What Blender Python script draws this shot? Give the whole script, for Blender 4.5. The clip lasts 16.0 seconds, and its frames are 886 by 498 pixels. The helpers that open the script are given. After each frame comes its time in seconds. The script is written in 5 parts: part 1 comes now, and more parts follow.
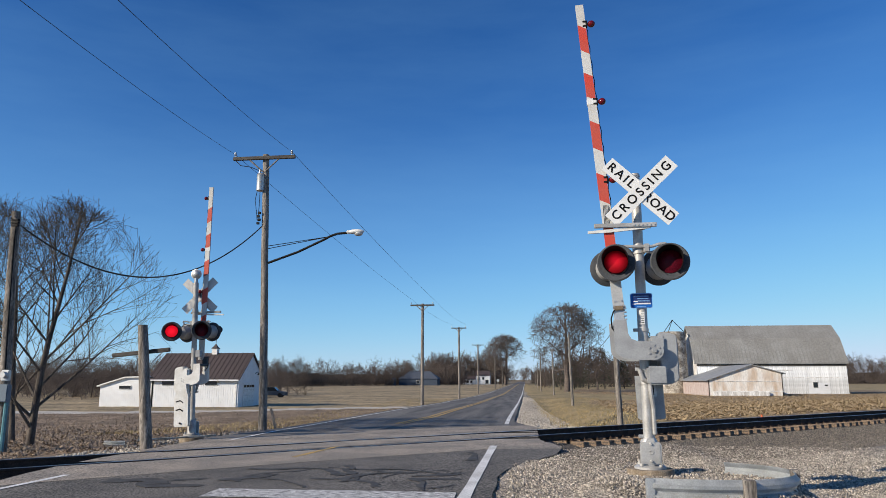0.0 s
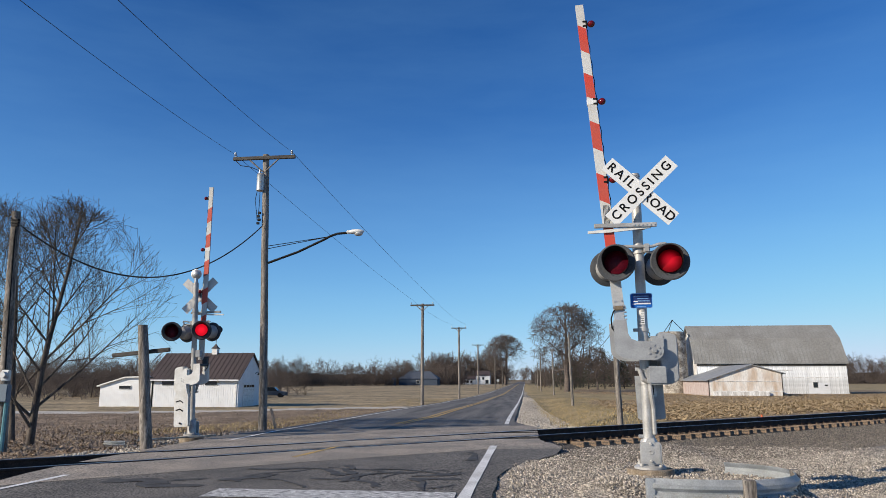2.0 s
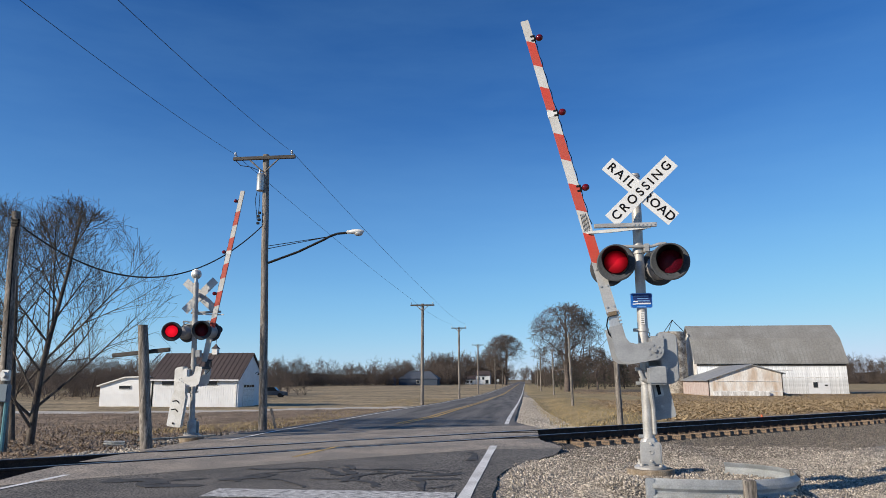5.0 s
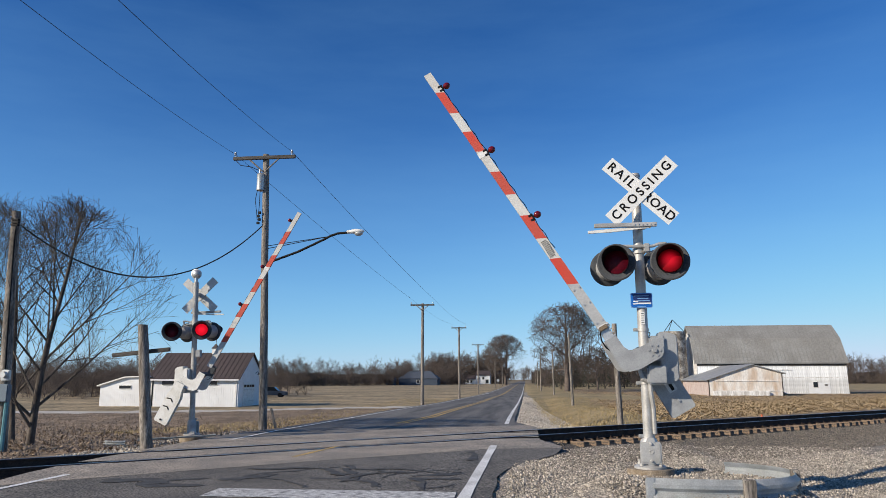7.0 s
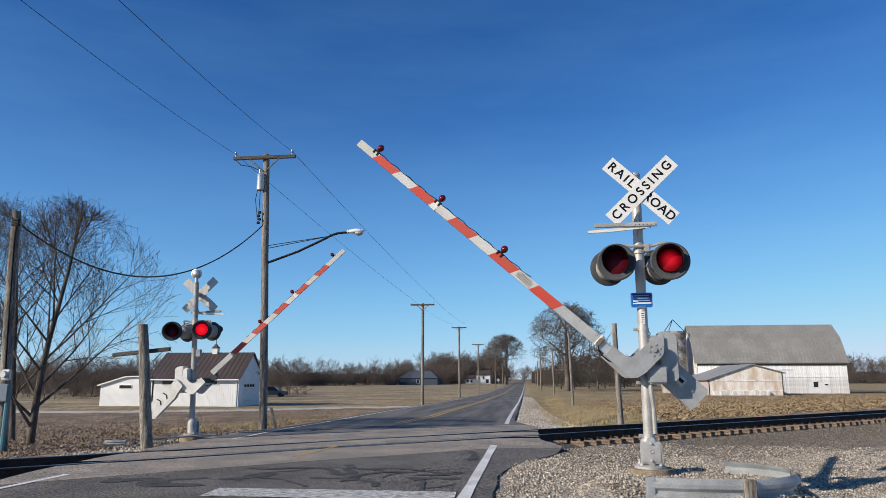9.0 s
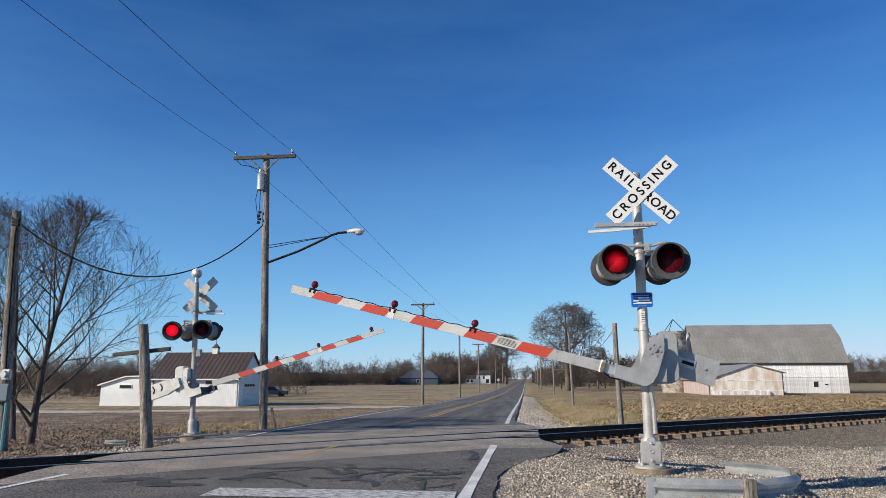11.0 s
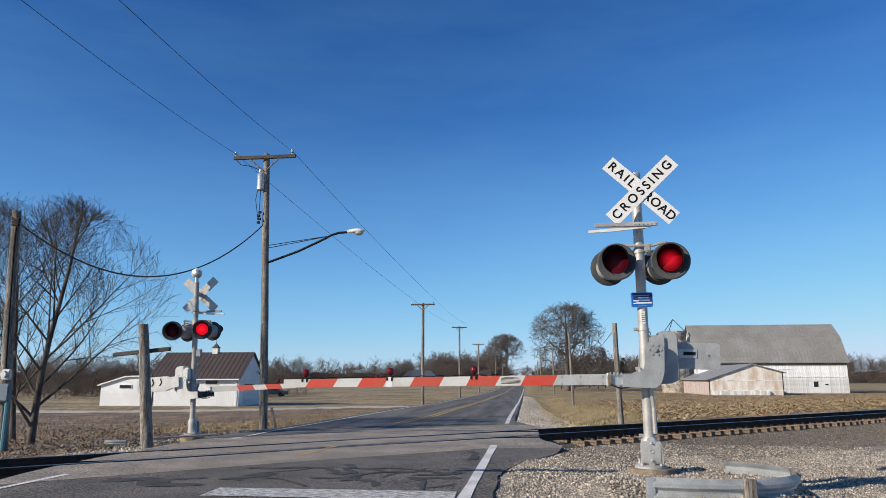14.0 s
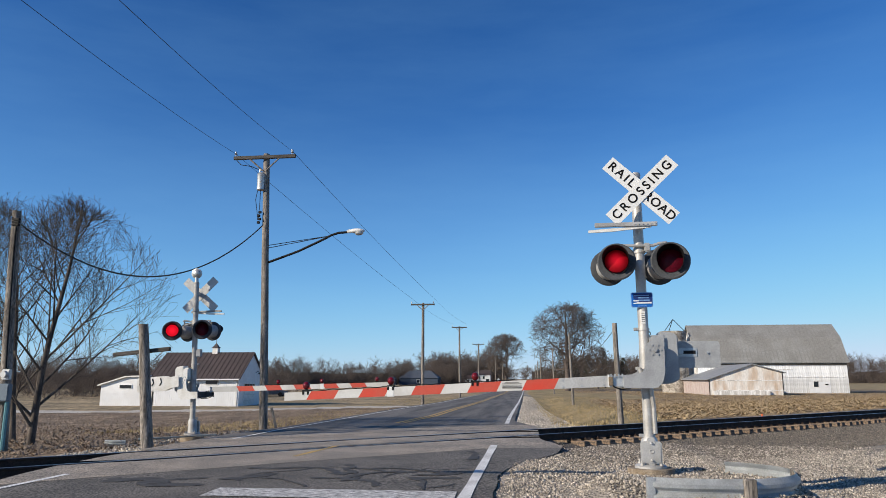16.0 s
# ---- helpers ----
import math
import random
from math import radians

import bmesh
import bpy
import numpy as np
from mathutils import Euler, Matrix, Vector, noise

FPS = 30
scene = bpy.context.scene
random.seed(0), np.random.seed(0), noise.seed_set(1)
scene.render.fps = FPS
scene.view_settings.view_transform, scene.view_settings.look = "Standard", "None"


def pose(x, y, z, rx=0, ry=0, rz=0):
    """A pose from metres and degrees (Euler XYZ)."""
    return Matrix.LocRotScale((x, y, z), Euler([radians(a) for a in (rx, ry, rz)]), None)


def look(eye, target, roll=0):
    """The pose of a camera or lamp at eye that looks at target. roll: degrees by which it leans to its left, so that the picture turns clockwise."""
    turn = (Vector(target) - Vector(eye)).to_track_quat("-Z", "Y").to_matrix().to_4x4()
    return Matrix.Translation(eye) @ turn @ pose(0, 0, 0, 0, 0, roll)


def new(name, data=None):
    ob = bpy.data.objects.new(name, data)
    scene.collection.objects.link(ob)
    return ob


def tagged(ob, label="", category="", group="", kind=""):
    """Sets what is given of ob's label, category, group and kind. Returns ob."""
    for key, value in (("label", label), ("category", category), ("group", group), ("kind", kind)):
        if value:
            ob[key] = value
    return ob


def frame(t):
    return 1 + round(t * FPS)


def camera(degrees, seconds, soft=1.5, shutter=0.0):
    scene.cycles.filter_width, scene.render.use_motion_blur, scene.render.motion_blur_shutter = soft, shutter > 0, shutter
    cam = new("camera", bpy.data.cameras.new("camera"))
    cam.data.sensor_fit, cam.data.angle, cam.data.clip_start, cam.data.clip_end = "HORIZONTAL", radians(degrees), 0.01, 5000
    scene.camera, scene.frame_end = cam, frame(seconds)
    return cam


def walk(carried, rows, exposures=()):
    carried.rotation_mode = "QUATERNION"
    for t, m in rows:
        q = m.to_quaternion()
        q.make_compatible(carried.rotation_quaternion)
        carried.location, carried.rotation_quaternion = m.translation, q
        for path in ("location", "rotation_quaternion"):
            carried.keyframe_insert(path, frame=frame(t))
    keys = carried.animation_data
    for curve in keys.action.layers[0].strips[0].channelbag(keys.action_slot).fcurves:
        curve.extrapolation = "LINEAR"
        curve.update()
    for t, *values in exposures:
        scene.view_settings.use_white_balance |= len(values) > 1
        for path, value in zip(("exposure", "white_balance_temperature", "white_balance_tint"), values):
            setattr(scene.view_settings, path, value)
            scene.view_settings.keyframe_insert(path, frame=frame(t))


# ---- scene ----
F_DEG = 65.67
EYE = (0.0, 0.0, 1.45)
TILT, YAW = 10.76, 6.73
cam = camera(F_DEG, 16.0, soft=0.7)
walk(cam, [(0.0, pose(*EYE, 90 + TILT, 0, YAW)), (4.0, pose(*EYE, 90 + TILT, 0, YAW)), (9.0, pose(*EYE, 90 + TILT - 0.04, 0, YAW + 0.02)),
           (12.0, pose(*EYE, 90 + TILT - 0.06, 0, YAW + 0.04)), (16.0, pose(*EYE, 90 + TILT - 0.06, 0, YAW + 0.04))],
     exposures=[(0.0, 0.08, 7200, 10), (16.0, 0.08, 7200, 10)])

# ---- sky and sun ----
SUN_AZ, SUN_EL = radians(234), radians(25)   # clockwise from +y
world = bpy.data.worlds.new("sky")
scene.world = world
world.use_nodes = True
wn = world.node_tree.nodes
sky = wn.new("ShaderNodeTexSky")
sky.sky_type, sky.sun_disc = "NISHITA", False
sky.sun_elevation, sky.sun_rotation = SUN_EL, SUN_AZ
sky.air_density, sky.dust_density, sky.ozone_density = 0.75, 0.12, 6.5
wn["Background"].inputs["Strength"].default_value = 1.55


def sky_op(op, a, b):
    n = wn.new("ShaderNodeVectorMath")
    n.operation = op
    for k, v in enumerate((a, b)):
        if isinstance(v, float):
            n.inputs[k].default_value = (v, v, v)
        else:
            world.node_tree.links.new(v, n.inputs[k])
    return n.outputs[0]


# clear deep blue overhead, paler and evened out towards the horizon
deep = wn.new("ShaderNodeGamma")
deep.inputs["Gamma"].default_value = 1.25
world.node_tree.links.new(sky_op("MULTIPLY", sky.outputs[0], 0.125), deep.inputs["Color"])
even = sky_op("MULTIPLY", deep.outputs[0], 1.0)
even.node.inputs[1].default_value = (0.95, 1.02, 0.86)
even = sky_op("ADD", sky_op("MULTIPLY", even, even), 1.0)
clear = wn.new("ShaderNodeHueSaturation")
clear.inputs["Saturation"].default_value = 1.09
world.node_tree.links.new(sky_op("DIVIDE", deep.outputs[0], even), clear.inputs["Color"])
cool = sky_op("MULTIPLY", clear.outputs[0], 1.0)
cool.node.inputs[1].default_value = (1.0, 1.0, 1.03)
# thin streaks of high cirrus
sky_tc, sky_map, wisps, veil, cirrus = (wn.new("ShaderNode" + k) for k in ("TexCoord", "Mapping", "TexNoise", "MapRange", "Mix"))
sky_map.inputs["Scale"].default_value, sky_map.inputs["Rotation"].default_value = (1.0, 1.4, 5.5), (0.10, 0.16, 0.3)
wisps.inputs["Scale"].default_value, wisps.inputs["Detail"].default_value, wisps.inputs["Roughness"].default_value = 1.7, 7, 0.58
veil.inputs["From Min"].default_value, veil.inputs["From Max"].default_value, veil.inputs["To Max"].default_value = 0.42, 0.85, 0.11
cirrus.data_type = "RGBA"
cirrus.inputs["B"].default_value = (0.17, 0.38, 0.62, 1)
world.node_tree.links.new(sky_tc.outputs["Generated"], sky_map.inputs["Vector"])
world.node_tree.links.new(sky_map.outputs[0], wisps.inputs["Vector"])
world.node_tree.links.new(wisps.outputs["Fac"], veil.inputs["Value"])
height, haze, both = (wn.new("ShaderNode" + k) for k in ("SeparateXYZ", "MapRange", "Math"))
haze.interpolation_type = "SMOOTHSTEP"
haze.inputs["From Max"].default_value, haze.inputs["To Min"].default_value, haze.inputs["To Max"].default_value = 0.45, 0.34, 0.0
world.node_tree.links.new(sky_tc.outputs["Generated"], height.inputs[0])
world.node_tree.links.new(height.outputs["Z"], haze.inputs["Value"])
world.node_tree.links.new(haze.outputs[0], both.inputs[0])
world.node_tree.links.new(veil.outputs[0], both.inputs[1])
world.node_tree.links.new(both.outputs[0], cirrus.inputs["Factor"])
world.node_tree.links.new(cool, cirrus.inputs["A"])
world.node_tree.links.new(cirrus.outputs["Result"], wn["Background"].inputs["Color"])
sun = new("sun", bpy.data.lights.new("sun", "SUN"))
sun.data.energy, sun.data.angle, sun.data.color = 5.0, radians(0.5), (1.0, 0.93, 0.83)
sun_from = Vector((math.sin(SUN_AZ) * math.cos(SUN_EL), math.cos(SUN_AZ) * math.cos(SUN_EL), math.sin(SUN_EL)))
sun.matrix_world = look(sun_from * 50, (0, 0, 0))


# ---- materials ----
def material(name, base, rough=0.7, metal=0.0, vary=0.15, scale=3.0, fine=60.0, bump=0.15, other=None, amount=0.5, stretch=(1, 1, 1), spread=0.0, dist=0.004):
    """Base colour with broad stains, fine grain, relief, and a second colour in patches."""
    m = bpy.data.materials.new(name)
    m.use_nodes = True
    nt = m.node_tree
    n, ln = nt.nodes, nt.links
    bsdf = n["Principled BSDF"]
    tc = n.new("ShaderNodeTexCoord")
    mp = n.new("ShaderNodeMapping")
    mp.inputs["Scale"].default_value = stretch
    ln.new(tc.outputs["Object"], mp.inputs["Vector"])
    broad = n.new("ShaderNodeTexNoise")
    broad.inputs["Scale"].default_value, broad.inputs["Detail"].default_value = scale, 6
    grain = n.new("ShaderNodeTexNoise")
    grain.inputs["Scale"].default_value, grain.inputs["Detail"].default_value = fine, 4
    ln.new(mp.outputs[0], broad.inputs["Vector"])
    ln.new(mp.outputs[0], grain.inputs["Vector"])
    ramp = n.new("ShaderNodeMapRange")
    ramp.inputs["From Min"].default_value, ramp.inputs["From Max"].default_value = 0.5 - 0.25 * amount, 0.75 - 0.3 * amount
    ln.new(broad.outputs["Fac"], ramp.inputs["Value"])
    mix = n.new("ShaderNodeMix")
    mix.data_type = "RGBA"
    second = other or tuple(c * (1 - vary) for c in base)
    mix.inputs["A"].default_value, mix.inputs["B"].default_value = (*base, 1), (*second, 1)
    ln.new(ramp.outputs[0], mix.inputs["Factor"])
    mul = n.new("ShaderNodeMix")
    mul.data_type, mul.blend_type = "RGBA", "MULTIPLY"
    mul.inputs["Factor"].default_value = 1.0
    gr = n.new("ShaderNodeMapRange")
    gr.inputs["From Min"].default_value, gr.inputs["From Max"].default_value = 0.3, 0.7
    gr.inputs["To Min"].default_value, gr.inputs["To Max"].default_value = 1 - 1.6 * vary, 1 + 0.6 * vary
    ln.new(grain.outputs["Fac"], gr.inputs["Value"])
    ln.new(mix.outputs["Result"], mul.inputs["A"])
    ln.new(gr.outputs[0], mul.inputs["B"])
    out = mul.outputs["Result"]
    if spread:
        info = n.new("ShaderNodeObjectInfo")
        geo = n.new("ShaderNodeNewGeometry")
        add = n.new("ShaderNodeMath")
        add.operation = "ADD"
        ln.new(info.outputs["Random"], add.inputs[0])
        ln.new(geo.outputs["Random Per Island"], add.inputs[1])
        r2 = n.new("ShaderNodeMapRange")
        r2.inputs["From Max"].default_value = 2.0
        r2.inputs["To Min"].default_value, r2.inputs["To Max"].default_value = 1 - spread, 1 + spread
        ln.new(add.outputs[0], r2.inputs["Value"])
        m2 = n.new("ShaderNodeMix")
        m2.data_type, m2.blend_type = "RGBA", "MULTIPLY"
        m2.inputs["Factor"].default_value = 1.0
        ln.new(out, m2.inputs["A"])
        ln.new(r2.outputs[0], m2.inputs["B"])
        out = m2.outputs["Result"]
    ln.new(out, bsdf.inputs["Base Color"])
    bsdf.inputs["Roughness"].default_value, bsdf.inputs["Metallic"].default_value = rough, metal
    if bump:
        b = n.new("ShaderNodeBump")
        b.inputs["Strength"].default_value, b.inputs["Distance"].default_value = bump, dist
        ln.new(grain.outputs["Fac"], b.inputs["Height"])
        ln.new(b.outputs[0], bsdf.inputs["Normal"])
    return m


def glow(name, base, strength):
    m = material(name, base, 0.3, vary=0.05, bump=0)
    b = m.node_tree.nodes["Principled BSDF"]
    b.inputs["Emission Color"].default_value, b.inputs["Emission Strength"].default_value = (*base, 1), strength
    return m


ASPHALT = material("asphalt", (0.135, 0.123, 0.108), 0.9, vary=0.75, scale=0.9, fine=38, bump=0.2, other=(0.21, 0.19, 0.165), amount=0.6, dist=0.012)
FAR_ASPHALT = material("streaked_asphalt", (0.075, 0.069, 0.062), 0.85, vary=0.3, scale=1.0, fine=25, bump=0.4, other=(0.175, 0.16, 0.142), amount=0.55, dist=0.01, stretch=(1.6, 0.10, 1))
APRON = material("worn_asphalt", (0.46, 0.39, 0.315), 0.9, vary=0.6, scale=1.0, fine=38, bump=0.2, other=(0.32, 0.28, 0.235), amount=0.5, dist=0.01)
BEAM_STEEL = material("dull_galvanised_beam", (0.66, 0.68, 0.68), 0.5, metal=0.15, vary=0.12, scale=3, fine=60, bump=0.1, other=(0.50, 0.52, 0.52), amount=0.5)
TAR = material("tar_seal", (0.085, 0.081, 0.077), 0.85, vary=0.4, scale=5, fine=40, bump=0.2)
WHITE_LINE = material("road_paint_white", (0.84, 0.835, 0.81), 0.8, vary=0.25, scale=1.2, fine=45, bump=0.2, other=(0.62, 0.61, 0.58), amount=0.45)
WORN_LINE = material("worn_road_paint", (0.84, 0.83, 0.80), 0.85, vary=0.5, scale=9, fine=60, bump=0.3, other=(0.14, 0.14, 0.14), amount=0.35, stretch=(1, 3, 1))
YELLOW_LINE = material("road_paint_yellow", (0.62, 0.39, 0.10), 0.8, vary=0.3, scale=2, fine=50, bump=0.2, other=(0.38, 0.27, 0.12), amount=0.45)
STEEL_PAINT = material("silver_paint", (0.52, 0.515, 0.5), 0.5, metal=0.35, vary=0.1, scale=4, fine=50, bump=0.08, other=(0.4, 0.39, 0.37), amount=0.4)
WHITE_STEEL = material("white_steel_paint", (0.74, 0.74, 0.72), 0.55, metal=0.0, vary=0.1, scale=4, fine=50, bump=0.08, other=(0.62, 0.61, 0.57), amount=0.35)
FAR_STEEL = material("dull_white_steel_paint", (0.43, 0.43, 0.42), 0.55, metal=0.1, vary=0.12, scale=4, fine=50, bump=0.08, other=(0.3, 0.29, 0.28), amount=0.5)
GREY_PAINT = material("grey_box_paint", (0.36, 0.375, 0.385), 0.5, metal=0.1, vary=0.1, scale=5, fine=60, bump=0.08, other=(0.29, 0.3, 0.31), amount=0.5)
DARK_GREY = material("dark_lamp_paint", (0.055, 0.062, 0.07), 0.55, vary=0.2, scale=6, fine=60, bump=0.1, other=(0.075, 0.08, 0.088), amount=0.5)
BLACK = material("black_rubber", (0.015, 0.015, 0.016), 0.6, vary=0.2, bump=0.1)
GALV = material("galvanised_steel", (0.56, 0.58, 0.59), 0.45, metal=0.6, vary=0.12, scale=5, fine=90, bump=0.1, other=(0.44, 0.46, 0.47), amount=0.5)
SIGN_WHITE = material("sign_sheeting_white", (0.74, 0.75, 0.74), 0.4, vary=0.05, scale=3, fine=150, bump=0.03)
SIGN_BLACK = material("sign_letters_black", (0.008, 0.008, 0.009), 0.95, vary=0.1, bump=0)
SIGN_BLUE = material("sign_blue", (0.006, 0.13, 0.5), 0.6, vary=0.1, scale=8, fine=80, bump=0)
ARM_WHITE = material("gate_arm_white", (0.6, 0.6, 0.58), 0.55, vary=0.05, scale=2.5, fine=50, bump=0.03, other=(0.52, 0.51, 0.48), amount=0.5)
ARM_RED = material("gate_arm_red", (0.58, 0.055, 0.03), 0.5, vary=0.05, scale=2.5, fine=50, bump=0.03, other=(0.5, 0.08, 0.05), amount=0.5)
ALU = material("aluminium", (0.52, 0.52, 0.51), 0.5, metal=0.3, vary=0.1, scale=4, fine=60, bump=0.05)
BULB_RED = material("red_marker_lens", (0.17, 0.006, 0.012), 0.12, vary=0.2, scale=12, fine=60, bump=0.1)
LIT_RED = glow("lit_red", (0.20, 0.002, 0.007), 0.5)
DIM_RED = material("unlit_red", (0.1, 0.002, 0.012), 0.2, vary=0.3, scale=14, fine=60, bump=0.2)
WOOD_POLE = material("weathered_pole_wood", (0.36, 0.32, 0.28), 0.9, vary=0.5, scale=3.5, fine=22, bump=0.8, other=(0.16, 0.14, 0.12), amount=0.45, stretch=(4, 4, 0.35), dist=0.01)
TIE_WOOD = material("tie_wood", (0.27, 0.19, 0.13), 0.95, vary=0.35, scale=3, fine=40, bump=0.5, other=(0.09, 0.07, 0.055), amount=0.5, stretch=(1, 6, 6), spread=0.3, dist=0.01)
RAIL_STEEL = material("rusty_rail", (0.085, 0.055, 0.042), 0.9, metal=0.0, vary=0.3, scale=5, fine=60, bump=0.3, other=(0.05, 0.036, 0.03), amount=0.5)
RAIL_TOP = material("worn_rail_head", (0.30, 0.29, 0.29), 0.3, metal=0.9, vary=0.1, scale=5, fine=60, bump=0.05)
CONCRETE = material("stained_concrete", (0.33, 0.27, 0.20), 0.9, vary=0.3, scale=6, fine=60, bump=0.5, other=(0.20, 0.15, 0.10), amount=0.6, dist=0.01)
STONE = material("gravel_stone", (0.72, 0.64, 0.54), 0.9, vary=0.3, scale=9, fine=90, bump=0.3, other=(0.44, 0.385, 0.32), amount=0.5, spread=0.75)
BALLAST = material("ballast_stone", (0.22, 0.19, 0.155), 0.9, vary=0.3, scale=9, fine=90, bump=0.3, other=(0.11, 0.095, 0.08), amount=0.5, spread=0.6)
WIRE = material("black_cable", (0.02, 0.02, 0.022), 0.6, vary=0.1, bump=0)
BARK = material("grey_bark", (0.15, 0.125, 0.105), 0.95, vary=0.4, scale=3, fine=30, bump=0.5, other=(0.06, 0.05, 0.043), amount=0.5, stretch=(3, 3, 0.6))
BARK_FAR = material("far_bark", (0.145, 0.115, 0.1), 0.95, vary=0.3, scale=0.3, fine=3, bump=0, other=(0.1, 0.08, 0.07), amount=0.5, spread=0.35)



def bulb_falloff(m, centre, rim, radius):
    """Brightest at the bulb in the middle of the lens, fading to its rim."""
    n, ln = m.node_tree.nodes, m.node_tree.links
    tc, cut, dist, fall = (n.new("ShaderNode" + k) for k in ("TexCoord", "VectorMath", "VectorMath", "MapRange"))
    cut.operation, dist.operation, fall.interpolation_type = "MULTIPLY", "LENGTH", "SMOOTHSTEP"
    cut.inputs[1].default_value = (1, 0, 1)
    fall.inputs["From Max"].default_value = radius
    fall.inputs["To Min"].default_value, fall.inputs["To Max"].default_value = centre, rim
    ln.new(tc.outputs["Object"], cut.inputs[0])
    ln.new(cut.outputs[0], dist.inputs[0])
    ln.new(dist.outputs["Value"], fall.inputs["Value"])
    ln.new(fall.outputs[0], n["Principled BSDF"].inputs["Emission Strength"])


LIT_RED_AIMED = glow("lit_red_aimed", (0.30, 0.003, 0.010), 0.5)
bulb_falloff(LIT_RED, 2.4, 0.12, 0.15)
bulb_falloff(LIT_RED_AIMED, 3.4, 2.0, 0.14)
for lens_face in (LIT_RED, LIT_RED_AIMED, DIM_RED):
    lens_face.node_tree.nodes["Principled BSDF"].inputs["Roughness"].default_value = 0.45
for flat_paint in (SIGN_BLACK, DARK_GREY, SIGN_BLUE, BLACK, RAIL_STEEL, LIT_RED, LIT_RED_AIMED, DIM_RED):
    flat_paint.node_tree.nodes["Principled BSDF"].inputs["Specular IOR Level"].default_value = 0.15


# ---- mesh helpers ----
def box(bm, c, size, m=None, bevel=0.0):
    geo = bmesh.ops.create_cube(bm, size=1.0)
    t = Matrix.Translation(c) @ Matrix.Diagonal((*size, 1))
    t = (m @ t) if m is not None else t
    bmesh.ops.transform(bm, matrix=t, verts=geo["verts"])
    if bevel:
        es = list({e for v in geo["verts"] for e in v.link_edges})
        bmesh.ops.bevel(bm, geom=es, offset=bevel, segments=2, affect="EDGES", clamp_overlap=True)
    return bm


def rod(bm, a, b, r0, r1=None, seg=12, caps=True):
    a, b = Vector(a), Vector(b)
    d = b - a
    g = bmesh.ops.create_cone(bm, cap_ends=caps, segments=seg, radius1=r0, radius2=r0 if r1 is None else r1, depth=d.length)
    bmesh.ops.transform(bm, matrix=Matrix.Translation((a + b) / 2) @ d.to_track_quat("Z", "Y").to_matrix().to_4x4(), verts=g["verts"])
    return bm


def pipe(bm, pts, r, seg=8):
    for a, b in zip(pts, pts[1:]):
        rod(bm, a, b, r, r, seg)
    for p in pts[1:-1]:
        ball(bm, p, (r, r, r), seg, 6)
    return bm


def ball(bm, c, r, u=16, v=10, m=None):
    g = bmesh.ops.create_uvsphere(bm, u_segments=u, v_segments=v, radius=1.0)
    t = Matrix.Translation(c) @ Matrix.Diagonal((*r, 1))
    bmesh.ops.transform(bm, matrix=(m @ t) if m is not None else t, verts=g["verts"])
    return bm


def slab(bm, poly, lo, hi, m=None):
    """A prism over a plane outline of (x, y), from z = lo to hi."""
    m = m or Matrix.Identity(4)
    b = [bm.verts.new(m @ Vector((x, y, lo))) for x, y in poly]
    t = [bm.verts.new(m @ Vector((x, y, hi))) for x, y in poly]
    bm.faces.new(t)
    bm.faces.new(b[::-1])
    for i in range(len(poly)):
        j = (i + 1) % len(poly)
        bm.faces.new((b[i], b[j], t[j], t[i]))
    return bm


def lathe(bm, prof, seg=32, m=None):
    """Turn a profile of (radius, height) round z."""
    m = m or Matrix.Identity(4)
    rings = [[bm.verts.new(m @ Vector((r * math.cos(6.28319 * k / seg), r * math.sin(6.28319 * k / seg), h))) for k in range(seg)] for r, h in prof]
    for a, b in zip(rings, rings[1:]):
        for k in range(seg):
            bm.faces.new((a[k], a[(k + 1) % seg], b[(k + 1) % seg], b[k]))
    return bm


def mesh_of(bm, name, mats, smooth=True):
    bmesh.ops.recalc_face_normals(bm, faces=bm.faces)
    me = bpy.data.meshes.new(name)
    bm.to_mesh(me)
    bm.free()
    for mm in mats if isinstance(mats, (list, tuple)) else [mats]:
        me.materials.append(mm)
    if smooth:
        me.shade_smooth()
        me.set_sharp_from_angle(angle=radians(35))
    return me


def part(name, bm, mat, parent=None, label="", smooth=True, at=None):
    ob = new(name, mesh_of(bm, name, mat, smooth))
    if parent is not None:
        ob.parent = parent
    if at is not None:
        ob.matrix_basis = at
    if label:
        tagged(ob, label)
    return ob


def raw(name, verts, faces, mat, smooth=False):
    me = bpy.data.meshes.new(name)
    me.from_pydata([tuple(v) for v in verts], [], [tuple(f) for f in faces])
    for mm in mat if isinstance(mat, (list, tuple)) else [mat]:
        me.materials.append(mm)
    if smooth:
        me.shade_smooth()
    return me


def empty(name, m, label, category, group="", kind=""):
    ob = new(name)
    ob.matrix_basis = m
    return tagged(ob, label, category, group, kind)


def B():
    return bmesh.new()


# ---- plan: the track runs at 42 degrees, the road along y ----
TA = radians(42.0)
T_DIR, T_NORM, T_OFF = Vector((math.cos(TA), math.sin(TA), 0)), Vector((-math.sin(TA), math.cos(TA), 0)), 14.59
ROAD_L, ROAD_R = -7.55, -0.45
LINE_L, LINE_R, LINE_C = -7.12, -0.80, -4.15


def smooth01(v, a, b):
    t = min(1.0, max(0.0, (v - a) / (b - a)))
    return t * t * (3 - 2 * t)


def beyond(x, y):
    return T_NORM.x * x + T_NORM.y * y - T_OFF


def track_point(u, s, z=0.0):
    p = T_DIR * u + T_NORM * (s + T_OFF)
    return Vector((p.x, p.y, z))


def road_z(y):
    return float(np.interp(y, (20, 38, 59, 127), (0, -0.2, -0.5, -1.15)))


